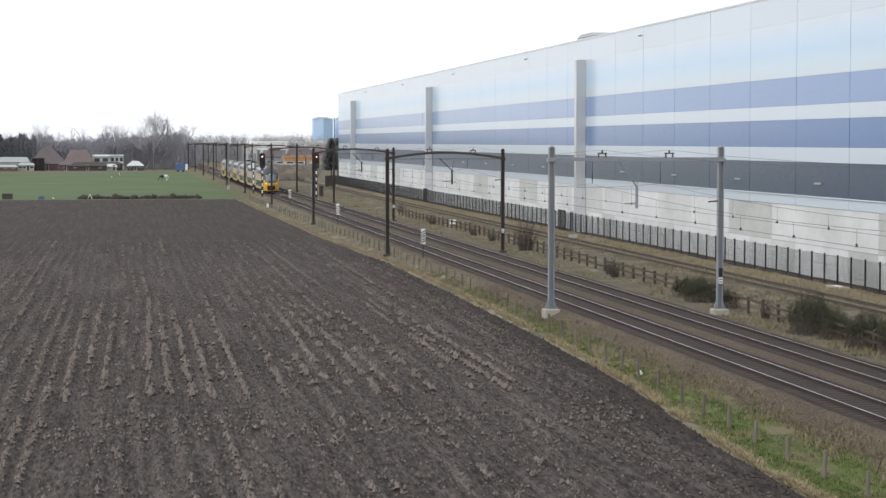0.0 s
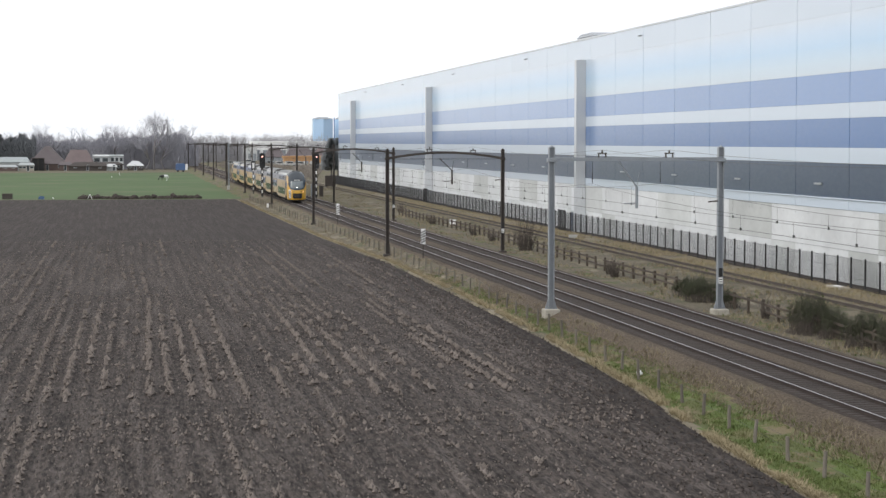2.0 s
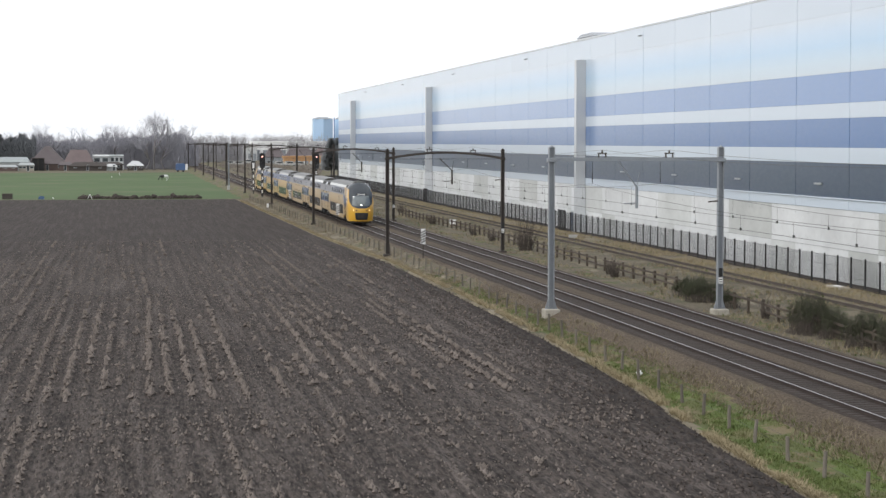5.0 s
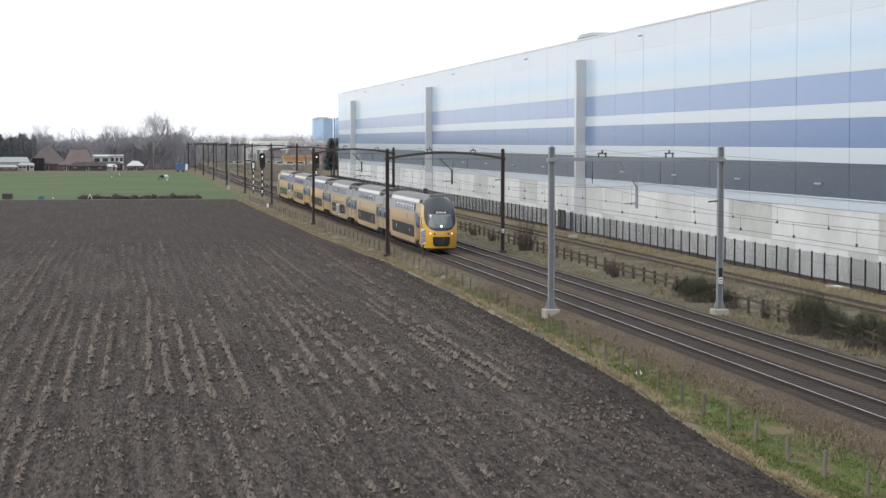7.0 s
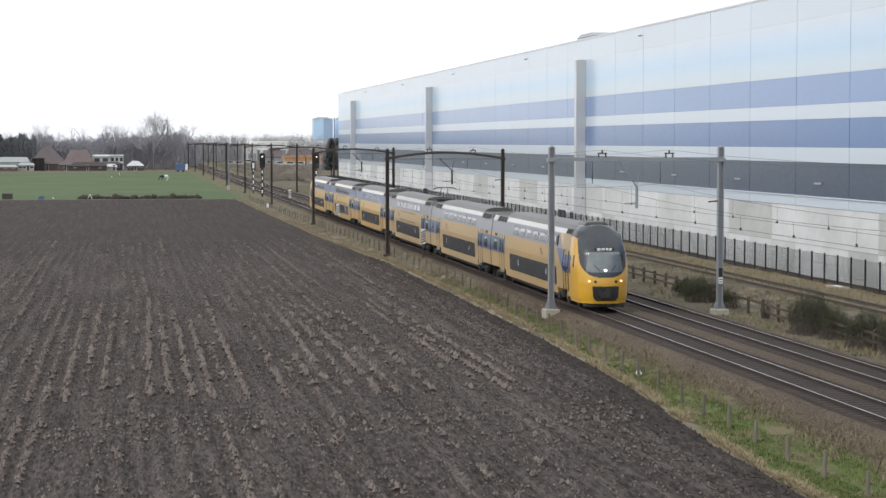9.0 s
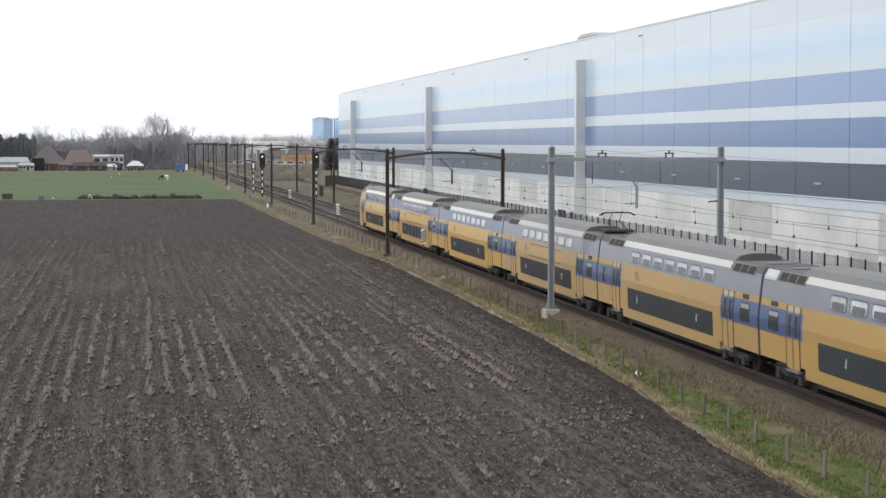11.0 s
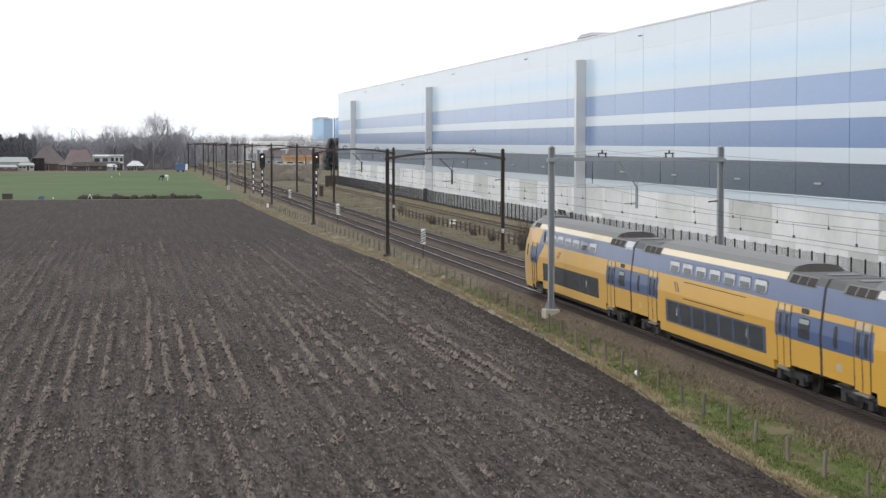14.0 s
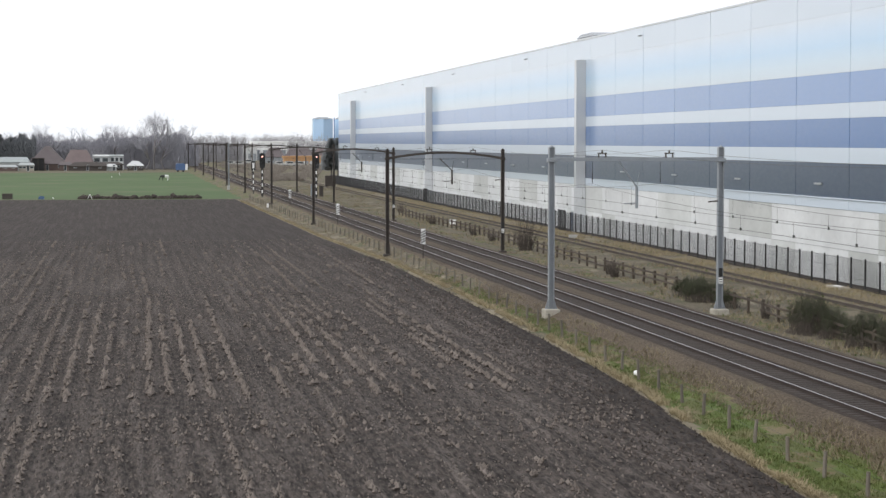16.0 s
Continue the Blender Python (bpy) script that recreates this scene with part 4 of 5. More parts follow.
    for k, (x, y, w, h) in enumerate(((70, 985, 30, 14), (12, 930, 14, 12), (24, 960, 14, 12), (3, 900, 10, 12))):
        thicket((x, y, -1), w, 12, h, 80 + k, 4200, FARTWIG_HAZED, "clump of bare trees behind the railway, coloured pale for haze")
    d = conifer(33, 10.6, 0.20, 2800, 0.22)
    d.matrix_basis = pose(27.6, 512, -0.4)
    tagged(d, "dark green conifer beside the hall corner")
    copy_thing(d, pose(29.6, 514, -0.4, 0, 0, 120))


woods()

# ================= signals and markers =================
def marker(y, stripes):
    x = -1.9
    t = thing("distance_marker", "white board with black diagonal stripes on a dark post", "railway sign", (x, y, 0), "distance markers")
    part("board", box(-0.19, 0.19, -0.02, 0.02, 0.92, 2.18, 0.008), WHITE, t)
    part("post", box(-0.05, 0.05, 0.021, 0.10, ground_z(x, y) - 0.1, 2.1, 0.01), DARKPOST, t)
    for k in range(stripes):
        z = 0.96 + k * 1.02 / stripes
        part("stripe", bm_prism(bmesh.new(), [(-0.188, z), (0.188, z + 0.20), (0.188, z + 0.31), (-0.188, z + 0.11)], -0.028, -0.021), DARKPAINT, t)


marker(158.15, 5)
marker(223.3, 4)
marker(289.5, 4)


def signal(x, y, lit, head=True, top=7.3):
    t = thing("railway_signal", "black railway light signal showing red on a striped post" if head else "small white plate signal on a striped black and white post", "railway signal", (x, y, 0), "railway signals")
    z0 = ground_z(x, y)
    part("post", bm_tube(bmesh.new(), [(0, 0, z0), (0, 0, top - 0.6)], 0.09, 8), DARKPAINT, t)
    for k in range(4):
        part("post_band", bm_tube(bmesh.new(), [(0, 0, 0.3 + k * 1.15), (0, 0, 0.85 + k * 1.15)], 0.105, 8), WHITE, t)
    if head:
        h = bm_prism(bmesh.new(), [(-0.38, top - 2.6), (0.38, top - 2.6), (0.5, top - 2.2), (0.5, top - 0.25), (0.25, top), (-0.25, top), (-0.5, top - 0.25), (-0.5, top - 2.2)], -0.45, -0.25)
        hd = part("signal_head", h, DARKPAINT, t)
        for k, z in enumerate((top - 0.6, top - 1.15, top - 1.7)):
            part("hood", bm_tube(bmesh.new(), [(0, -0.75, z + 0.05), (0, -0.46, z + 0.05)], 0.17, 10, caps=False), DARKPAINT, hd)
            lens = bm_tube(bmesh.new(), [(0, -0.47, z), (0, -0.455, z)], 0.11, 12)
            part("lens", lens, REDLAMP if k == lit else UNDER, hd, "glowing red lens" if k == lit else "")
        part("ladder", box(-0.2, 0.2, 0.1, 0.14, z0 + 0.2, top - 1.6, 0.01), DARKPOST, t)
    else:
        part("plate", box(-0.20, 0.20, -0.14, -0.10, top - 1.85, top - 0.85, 0.02), WHITE, t)
        part("plate_back", box(-0.4, 0.4, -0.095, -0.06, top - 2.2, top - 0.5, 0.02), DARKPAINT, t)


signal(-2.35, 342.0, 0)
signal(-2.35, 366.0, 0, False, 6.2)
signal(6.25, 333.0, 0)


def cabinet(x, y, w, d, h, material, label):
    t = thing("relay_cabinet", label, "cabinet", (x, y, ground_z(x, y)), "trackside cabinets")
    part("body", box(-w / 2, w / 2, -d / 2, d / 2, -0.05, h, 0.02), material, t)
    part("lid", box(-w / 2 - 0.04, w / 2 + 0.04, -d / 2 - 0.04, d / 2 + 0.04, h, h + 0.06, 0.015), material, t)
    part("door", box(-w / 2 + 0.05, w / 2 - 0.05, -d / 2 - 0.025, -d / 2 - 0.002, 0.1, h - 0.08, 0.008), material, t)


PALEBOX = mat("dirty_white_plastic", (0.34, 0.34, 0.33), (0.52, 0.52, 0.50), 1.5, 9, 0.7, bump=0.1, depth=0.004)
cabinet(7.6, 352, 1.0, 0.6, 2.1, GALV, "grey trackside relay cabinet")
cabinet(8.9, 351, 0.7, 0.5, 1.9, DARKPOST, "dark trackside relay cabinet")
cabinet(17.5, 418, 2.2, 1.2, 2.3, DARKPOST, "dark steel equipment cabinet near the hall corner")
cabinet(-4.3, 418, 0.6, 0.4, 0.75, PALEBOX, "small white trackside box")
cabinet(18.1, 190, 0.75, 0.5, 0.28, PALEBOX, "small white box in the dry grass by the siding")
cabinet(-4.2, 303, 0.35, 0.35, 0.55, WHITE, "small white marker box beside the field edge")
slab = thing("concrete_slab", "pale flat concrete slab lying before the mesh fence", "slab", (20.1, 121.8, ground_z(20.1, 121.8)))
part("slab_top", box(-0.35, 0.35, -1.3, 1.3, -0.05, 0.14, 0.02), FOOT, slab, "pale concrete top")
part("slab_cover", box(-0.2, 0.2, -0.4, 0.4, 0.141, 0.17, 0.01), WHITE, slab)
cabinet(12.3, 228, 0.7, 0.5, 0.5, WHITE, "small white box in the dry grass")

# ================= the farm behind the meadow =================
BRICK = mat("dark_red_brick", (0.085, 0.060, 0.053), (0.145, 0.108, 0.097), 0.4, 4, 0.9, bump=0.2)
# Both roof colours raised towards blue-grey, painting distance haze over tile and thatch.
TILE_RED = mat("hazed_weathered_red_tiles", (0.125, 0.096, 0.096), (0.185, 0.147, 0.145), 0.25, 3, 0.9, bump=0.3)
THATCH = mat("hazed_brown_roof", (0.098, 0.083, 0.086), (0.145, 0.124, 0.127), 0.2, 3, 0.95, bump=0.3)
GREYROOF = mat("grey_sheet_roof", (0.26, 0.28, 0.28), (0.42, 0.44, 0.44), 0.2, 3, 0.6, bump=0.1)
BLUETARP = mat("blue_tarpaulin", (0.05, 0.095, 0.20), (0.09, 0.15, 0.29), 0.6, 5, 0.5, bump=0.2)
PALE = mat("pale_render", (0.46, 0.47, 0.47), (0.60, 0.61, 0.61), 0.4, 4, 0.8, bump=0.1)
GREYGLASS = mat("cloudy_greenhouse_glass", (0.20, 0.23, 0.23), (0.32, 0.35, 0.35), 0.2, 2, 0.3, bump=0.0)
ORANGE = mat("orange_facade", (0.36, 0.20, 0.09), (0.50, 0.29, 0.14), 0.2, 3, 0.7, bump=0.1)


def house(x, y, w, d, eave, ridge, wall, roof, label, name="farmhouse", openings=3, over=0.3, group="farm buildings", hip=0.12):
    """A gabled house with its ridge along x; front towards the camera."""
    t = thing(name, label, "house", (x, y, -1.0), group)
    part("wall", box(-w / 2, w / 2, -d / 2, d / 2, -0.1, eave), wall, t)
    rf = bmesh.new()
    e, n = [(-w / 2 - over, -d / 2 - over), (w / 2 + over, -d / 2 - over), (w / 2 + over, d / 2 + over), (-w / 2 - over, d / 2 + over)], w / 2 * (1 - hip)
    lo = [rf.verts.new((x, y, eave + 0.004)) for x, y in e]
    up = [rf.verts.new((x, y, eave + 0.2)) for x, y in e]
    r0, r1 = rf.verts.new((-n, 0, ridge)), rf.verts.new((n, 0, ridge))
    rf.faces.new(lo[::-1])
    for k in range(4):
        rf.faces.new((lo[k], lo[(k + 1) % 4], up[(k + 1) % 4], up[k]))
    for q in ((up[0], up[1], r1, r0), (up[1], up[2], r1), (up[2], up[3], r0, r1), (up[3], up[0], r0)):
        rf.faces.new(q)
    part("roof", rf, roof, t)
    for k in range(openings):
        cx = -w / 2 + w * (k + 0.5) / openings
        ww, z0, z1 = (0.95, 0.0, 2.1) if k == openings // 2 and name != "white_house" else (1.2, 0.9, min(2.1, eave - 0.2))
        if name == "white_house":
            ww, z0, z1 = 0.72 * w / openings, eave - 1.9, eave - 0.45
        o = part("door" if k == openings // 2 and name != "white_house" else "window", box(cx - ww / 2, cx + ww / 2, -d / 2 - 0.05, -d / 2 - 0.005, z0, z1, 0.01), GREYROOF, t)
        part("pane", box(cx - ww / 2 + 0.12, cx + ww / 2 - 0.12, -d / 2 - 0.07, -d / 2 - 0.052, z0 + 0.12, z1 - 0.12), DGLASS, o)
    return t


house(-53.3, 712, 13.0, 10, 2.2, 8.6, BRICK, THATCH, "brown brick barn with a large dark hipped roof", hip=0.85)
# Closed dark box, its colour standing in for the shade of an open bay.
house(-57.0, 709, 4.0, 6, 3.0, 4.6, DARKPOST, THATCH, "closed dark box standing in for a shaded open timber barn bay", "shed", 1)
house(-42.3, 708, 10.5, 8, 2.2, 7.4, BRICK, TILE_RED, "brick farmhouse with a weathered red tiled roof", hip=0.45)
house(-46.8, 701, 4.0, 5, 1.9, 3.2, BRICK, THATCH, "low brick shed beside the farmhouse", "shed", 1)
house(-39.0, 700, 13.0, 5, 1.5, 3.1, DARKPOST, DARKPOST, "long low dark timber shed", "shed", 3, hip=0.3)
house(-34.5, 714, 5.8, 6, 4.9, 5.6, PALE, PALE, "small pale rendered house with two wide windows", "white_house", 2, hip=0.2)
house(-29.7, 716, 6.2, 6, 5.0, 5.6, PALE, GREYROOF, "pale house with a row of windows under a flat roof", "white_house", 4)
house(-30.8, 702, 3.6, 4, 1.3, 2.4, GREYROOF, PALE, "low pale shed with a white roof", "shed", 2, hip=0.3)
house(-31.6, 707, 9.5, 4, 2.0, 3.0, DARKPOST, DARKPOST, "low dark timber shed before the pale houses", "shed", 3, hip=0.3)
house(-22.4, 704, 5.6, 5, 1.6, 3.4, DARKPOST, PALE, "pavilion with a pale hipped roof", "pavilion", 3, hip=0.6)
house(-66.0, 706, 13.0, 9, 2.9, 4.8, GREYROOF, GREYGLASS, "long grey glasshouse with a pale roof", "greenhouse", 5)
house(-60.0, 696, 5.0, 4, 1.9, 2.9, FOOT, GREYROOF, "low pale shed with white windows", "shed", 4)
house(-69.5, 694, 13.0, 4, 1.3, 2.2, BRICK, GREYROOF, "low brick shed with a pale roof", "shed", 5)


def open_bay(x, y, w, h):
    t = thing("barn_bay", "brick barn bay with timber posts before a black sheet of painted shade", "barn", (x, y, -1.0), "farm buildings")
    # Black sheet close behind the posts paints the shade inside the bay.
    part("bay_shade_sheet", box(-w / 2, w / 2, 0.1, 0.25, 0, h), RUBBER, t)
    for px in (-w / 2, 0, w / 2):
        part("bay_post", box(px - 0.12, px + 0.12, -0.2, 0.05, 0, h, 0.02), DARKPOST, t)
    part("lintel", box(-w / 2 - 0.2, w / 2 + 0.2, -0.25, 0.3, h, h + 0.3, 0.02), DARKPOST, t)


open_bay(-56.4, 704.5, 4.2, 4.2)


def trailer(x, y):
    t = thing("covered_trailer", "blue tarpaulin trailer with a white end at the meadow edge", "trailer", (x, y, -1.0))
    part("tarpaulin", bm_prism(bmesh.new(), [(-1.6, 0.6), (1.6, 0.6), (1.6, 2.5), (1.2, 2.9), (-1.2, 2.9), (-1.6, 2.5)], -1.2, 1.2), BLUETARP, t)
    part("front_board", box(1.62, 2.4, -1.15, 1.15, 0.6, 2.6, 0.03), WHITE, t)
    for k in (-0.9, 0.9):
        part("wheel", bm_tube(bmesh.new(), [(k, -1.15, 0.35), (k, -0.9, 0.35)], 0.35, 12), UNDER, t)


trailer(-7.5, 668)


def field_clutter():
    """What lies along the far end of the ploughed land."""
    rnd = random.Random(12)
    for k in range(19):
        x = -33.5 + k * 1.15 + rnd.uniform(-0.3, 0.3)
        w, h = rnd.uniform(0.7, 1.2), rnd.uniform(0.45, 1.0)
        b = bmesh.new()
        bmesh.ops.create_icosphere(b, subdivisions=2, radius=1)
        for v in b.verts:
            n = 1 + 0.55 * noise.noise(v.co * 2.2 + Vector((k * 3.1, 0, 0)))
            v.co = Vector((v.co.x * w * n, v.co.y * 0.7 * n, v.co.z * h * n))
        ob = new("soil_mound", mesh_of("soil_mound", b, SOIL, True))
        ob.matrix_basis = pose(x, 356 + rnd.uniform(-1, 1), -1.0)
        tagged(ob, "dark weedy mound of earth at the field end", "mound", "mounds of earth")
    t = thing("crate", "dark wooden crate at the field end", "crate", (-46.8, 356, -1))
    part("body", box(-0.9, 0.9, -0.5, 0.5, 0, 0.95, 0.03), DARKPOST, t)
    part("lid", box(-0.95, 0.95, -0.55, 0.55, 0.95, 1.03, 0.02), WOOD, t)
    b = bmesh.new()
    bm_prism(b, [(-0.55, 0), (0.55, 0), (0.45, 0.55), (-0.45, 0.55)], -0.3, 0.3)
    bmesh.ops.bevel(b, geom=b.edges[:], offset=0.08, segments=2, affect="EDGES")
    ob = new("plastic_tub", mesh_of("plastic_tub", b, BLUETARP))
    ob.matrix_basis = pose(-40.8, 355, -1)
    tagged(ob, "blue plastic tub at the field end", "tub")
    t = thing("trestle", "white A-shaped trestle at the field end", "trestle", (-32.3, 355, -1))
    for s in (-1, 1):
        part("leg", bm_tube(bmesh.new(), [(s * 0.4, 0, -0.02), (s * 0.06, 0, 0.8)], 0.06, 6), WHITE, t)
    part("top", box(-0.12, 0.12, -0.4, 0.4, 0.78, 0.86, 0.01), WHITE, t)
    # loose stones and posts on the meadow
    for x, y, h in ((-29.8, 560, 0.5), (-27.7, 600, 0.9), (-38.8, 356, 0.35)):
        b = bm_tube(bmesh.new(), [(0, 0, -0.1), (0, 0, h)], 0.07, 7, taper=0.05)
        ob = new("meadow_post", mesh_of("meadow_post", b, WHITE))
        ob.matrix_basis = pose(x, y, -1)
        tagged(ob, "short white post in the meadow", "post", "meadow posts")


field_clutter()

# ================= distance behind the tracks =================
def far_hall(x, y, w, d, h, wall, roof, label, openings=6):
    t = thing("far_hall", label, "building", (x, y, -0.6), "far industrial halls")
    part("wall", box(-w / 2, w / 2, -d / 2, d / 2, -0.1, h, 0.02), wall, t)
    part("roof", box(-w / 2 - 0.3, w / 2 + 0.3, -d / 2 - 0.3, d / 2 + 0.3, h, h + 0.8, 0.05), roof, t)
    for k in range(openings):
        cx = -w / 2 + w * (k + 0.5) / openings
        part("loading_door", box(cx - w / openings * 0.3, cx + w / openings * 0.3, -d / 2 - 0.08, -d / 2 - 0.01, 0, h * 0.6), GALV, t)


far_hall(58, 1010, 40, 30, 9.4, WHITE, WHITE, "long white-roofed industrial hall far behind the tracks", 9)
far_hall(34, 985, 10, 20, 6.6, PALE, WHITE, "pale industrial shed with a white roof edge", 4)
house(39.0, 862, 8.5, 10, 3.4, 7.6, GALV, THATCH, "dark-roofed house behind the orange building", "brick_house", 3, group="houses behind the railway", hip=0.5)
house(50.5, 866, 12.0, 10, 3.6, 7.8, BRICK, THATCH, "dark-roofed house behind the orange building", "brick_house", 3, group="houses behind the railway", hip=0.35)
house(61.5, 870, 8.0, 10, 3.6, 7.6, BRICK, TILE_RED, "red-roofed house behind the orange building", "brick_house", 3, group="houses behind the railway", hip=0.35)
far_hall(50.5, 800, 25, 8, 3.3, ORANGE, ORANGE, "low orange building behind the tracks", 7)


def silo(x, y, r, h, sides=8, turn=22.5):
    """A tall many-sided storage tower with a shallow roof and a pipe up its side."""
    t = thing("silo", "tall pale blue steel storage tower far away", "silo", (x, y, -1), "blue silos")
    ring = [(r * math.cos(radians(turn) + 6.28318 * k / sides), r * math.sin(radians(turn) + 6.28318 * k / sides)) for k in range(sides)]
    part("shell", bm_prism(bmesh.new(), ring, 0, h, "z"), mat_silo, t)
    part("roof", bm_tube(bmesh.new(), [(0, 0, h), (0, 0, h + 1.1)], r, sides, taper=r * 0.4), GALV, t)
    for k in range(4):
        part("hoop", bm_prism(bmesh.new(), [(a * 1.01, b * 1.01) for a, b in ring], h * (k + 1) / 5, h * (k + 1) / 5 + 0.25, "z"), mat_silo, t)
    part("pipe", bm_tube(bmesh.new(), [(r * 0.99, -r * 0.55, 0), (r * 0.99, -r * 0.55, h + 0.8)], 0.35, 8), CL_NAVY, t)


mat_silo = clad("blue_silo_steel", (0.40, 0.58, 0.80))
silo(89.1, 1150, 6.75, 23.6, 6, 30)
silo(101.0, 1162, 3.4, 23.6)


def van(x, y, turn, high=1.9):
    t = thing("white_van", "small white van parked behind the railway", "van", (x, y, ground_z(x, y)), "parked vans", rz=turn)
    b = bm_prism(bmesh.new(), [(-2.2, 0.35), (2.2, 0.35), (2.2, 0.95), (1.45, 1.1), (0.85, high), (-2.1, high), (-2.2, 1.2)], -0.9, 0.9)
    bmesh.ops.bevel(b, geom=b.edges[:], offset=0.06, segments=2, affect="EDGES")
    body = part("body", b, PALEBOX, t)
    part("side_window", box(-1.6, 0.75, -0.93, -0.91, 1.15, high - 0.22, 0.008), DGLASS, body)
    for wx in (-1.4, 1.4):
        w = part("wheel", bm_tube(bmesh.new(), [(wx, -0.93, 0.33), (wx, -0.70, 0.33)], 0.33, 14), UNDER, t)
        part("rim", bm_tube(bmesh.new(), [(wx, -0.945, 0.33), (wx, -0.931, 0.33)], 0.19, 12), GALV, w)


van(37.8, 762, 12)
van(42.0, 758, -20)
van(34.5, 770, 5)
van(19.1, 782, 0)
van(48.5, 772, 8)
van(26.5, 840, 4)
van(16.2, 790, -8)


def horse():
    """A piebald horse grazing on the meadow."""
    t = thing("horse", "piebald black and white horse grazing on the meadow", "horse", (-15.8, 521, -1))
    b = bmesh.new()
    for cx, r, mi in ((-0.75, 0.36, 0), (-0.35, 0.40, 0), (0.1, 0.39, 1), (0.5, 0.40, 1)):
        g = bmesh.ops.create_icosphere(b, subdivisions=2, radius=r, matrix=Matrix.Translation((cx, 0, 1.15)) @ Matrix.Diagonal((1.15, 0.85, 1, 1)))
        for f in {f for v in g["verts"] for f in v.link_faces}:
            f.material_index = mi
    part("body", b, [DARKPAINT, WHITE], t, "", True)
    part("neck", bm_tube(bmesh.new(), [(-0.9, 0, 1.3), (-1.3, 0, 0.95), (-1.45, 0, 0.6)], 0.22, 8, taper=0.14), DARKPAINT, t, "", True)
    part("head", bm_tube(bmesh.new(), [(-1.40, 0, 0.66), (-1.55, 0, 0.35), (-1.62, 0, 0.12)], 0.15, 8, taper=0.08), DARKPAINT, t, "", True)
    for x, y in ((-0.7, -0.2), (-0.62, 0.2), (0.6, -0.2), (0.7, 0.2)):
        part("leg", bm_tube(bmesh.new(), [(x, y, 1.0), (x + 0.03, y, 0.5), (x, y, 0.0)], 0.12, 7, taper=0.06), DARKPAINT if x < 0 else WHITE, t)
    part("tail", bm_tube(bmesh.new(), [(0.9, 0, 1.35), (1.08, 0, 1.0), (1.05, 0, 0.5)], 0.07, 6, taper=0.03), WHITE, t)
    return t


HORSE = horse()


def litter():
    """A scrap of white plastic caught on the fence, stirring in the wind."""
    b = bmesh.new()
    bmesh.ops.create_icosphere(b, subdivisions=2, radius=0.12)
    for v in b.verts:
        v.co = v.co * (1 + 0.6 * noise.noise(v.co * 11)) * (1.0 if v.co.z > 0 else 1.25)
        v.co.x *= 0.75
    ob = new("plastic_bag", mesh_of("plastic_bag", b, WHITE, True))
    return tagged(ob, "crumpled white plastic bag lying in the verge grass", "plastic bag")


BAG = litter()

# ================= train =================
SIDE = [(1.36, 0.60), (1.385, 0.80), (1.455, 2.42), (1.375, 3.22), (1.27, 4.08), (1.12, 4.36), (0.85, 4.60), (0.45, 4.68), (0.0, 4.70)]
LEN = 26.67


def side_x(z):
    return float(np.interp(z, [b for a, b in SIDE], [a for a, b in SIDE]))


def strip(z0, z1, y0, y1, out=0.0, side=-1, back=0.06):
    """A plate that follows the carriage side between two heights."""
    zs = [z0] + [b for a, b in SIDE if z0 + 0.01 < b < z1 - 0.01] + [z1]
    bm = bmesh.new()
    outer = [(side * (side_x(z) + out), z) for z in zs]
    inner = [(side * (side_x(z) + out - back), z) for z in zs[::-1]]
    bm_prism(bm, outer + inner, y0, y1)
    return bm


def shell(y0, y1, zlo, zhi):
    """A part of the carriage's hull, both sides and across the roof when it reaches it."""
    bm = bmesh.new()
    zs = sorted({zlo, zhi, *[b for a, b in SIDE if zlo < b < zhi]})
    half = [(side_x(z), z) for z in zs]
    ring = [(x, z) for x, z in half] + [(-x, z) for x, z in half[::-1] if x > 1e-4]
    vs = [[bm.verts.new((x, y, z)) for x, z in ring] for y in (y0, y1)]
    for i in range(len(ring)):
        j = (i + 1) % len(ring)
        bm.faces.new((vs[0][i], vs[0][j], vs[1][j], vs[1][i]))
    bm.faces.new(vs[0][::-1]), bm.faces.new(vs[1])
    return bm


def folded(ring, side, out, back):
    """An outline (y, z) cut at the side's folds, bent along them and given thickness."""
    bm = bmesh.new()
    bm.faces.new([bm.verts.new((0, y, z)) for y, z in ring])
    for _x, z in SIDE[1:6]:
        bmesh.ops.bisect_plane(bm, geom=bm.verts[:] + bm.edges[:] + bm.faces[:], dist=0.0005, plane_co=(0, 0, z), plane_no=(0, 0, 1))
    for v in bm.verts:
        v.co.x = side * (side_x(v.co.z) + out - back)
    made = bmesh.ops.extrude_face_region(bm, geom=bm.faces[:])
    for v in made["geom"]:
        if isinstance(v, bmesh.types.BMVert):
            v.co.x += side * back
    return bm


def rounded(z0, z1, y0, y1, r, out=0.0, side=-1, back=0.03):
    """A pane with round corners that leans with the upper deck's side."""
    ring = []
    for cy, cz, a0 in ((y1 - r, z1 - r, 0), (y0 + r, z1 - r, 90), (y0 + r, z0 + r, 180), (y1 - r, z0 + r, 270)):
        ring += [(cy + r * math.cos(radians(a0 + k * 30)), cz + r * math.sin(radians(a0 + k * 30))) for k in range(4)]
    return folded(ring, side, out, back)


def plate(ring, s, out=0.008):
    """A flat panel of any outline (y, z) laid on the carriage side."""
    return folded(ring, s, out, 0.03)


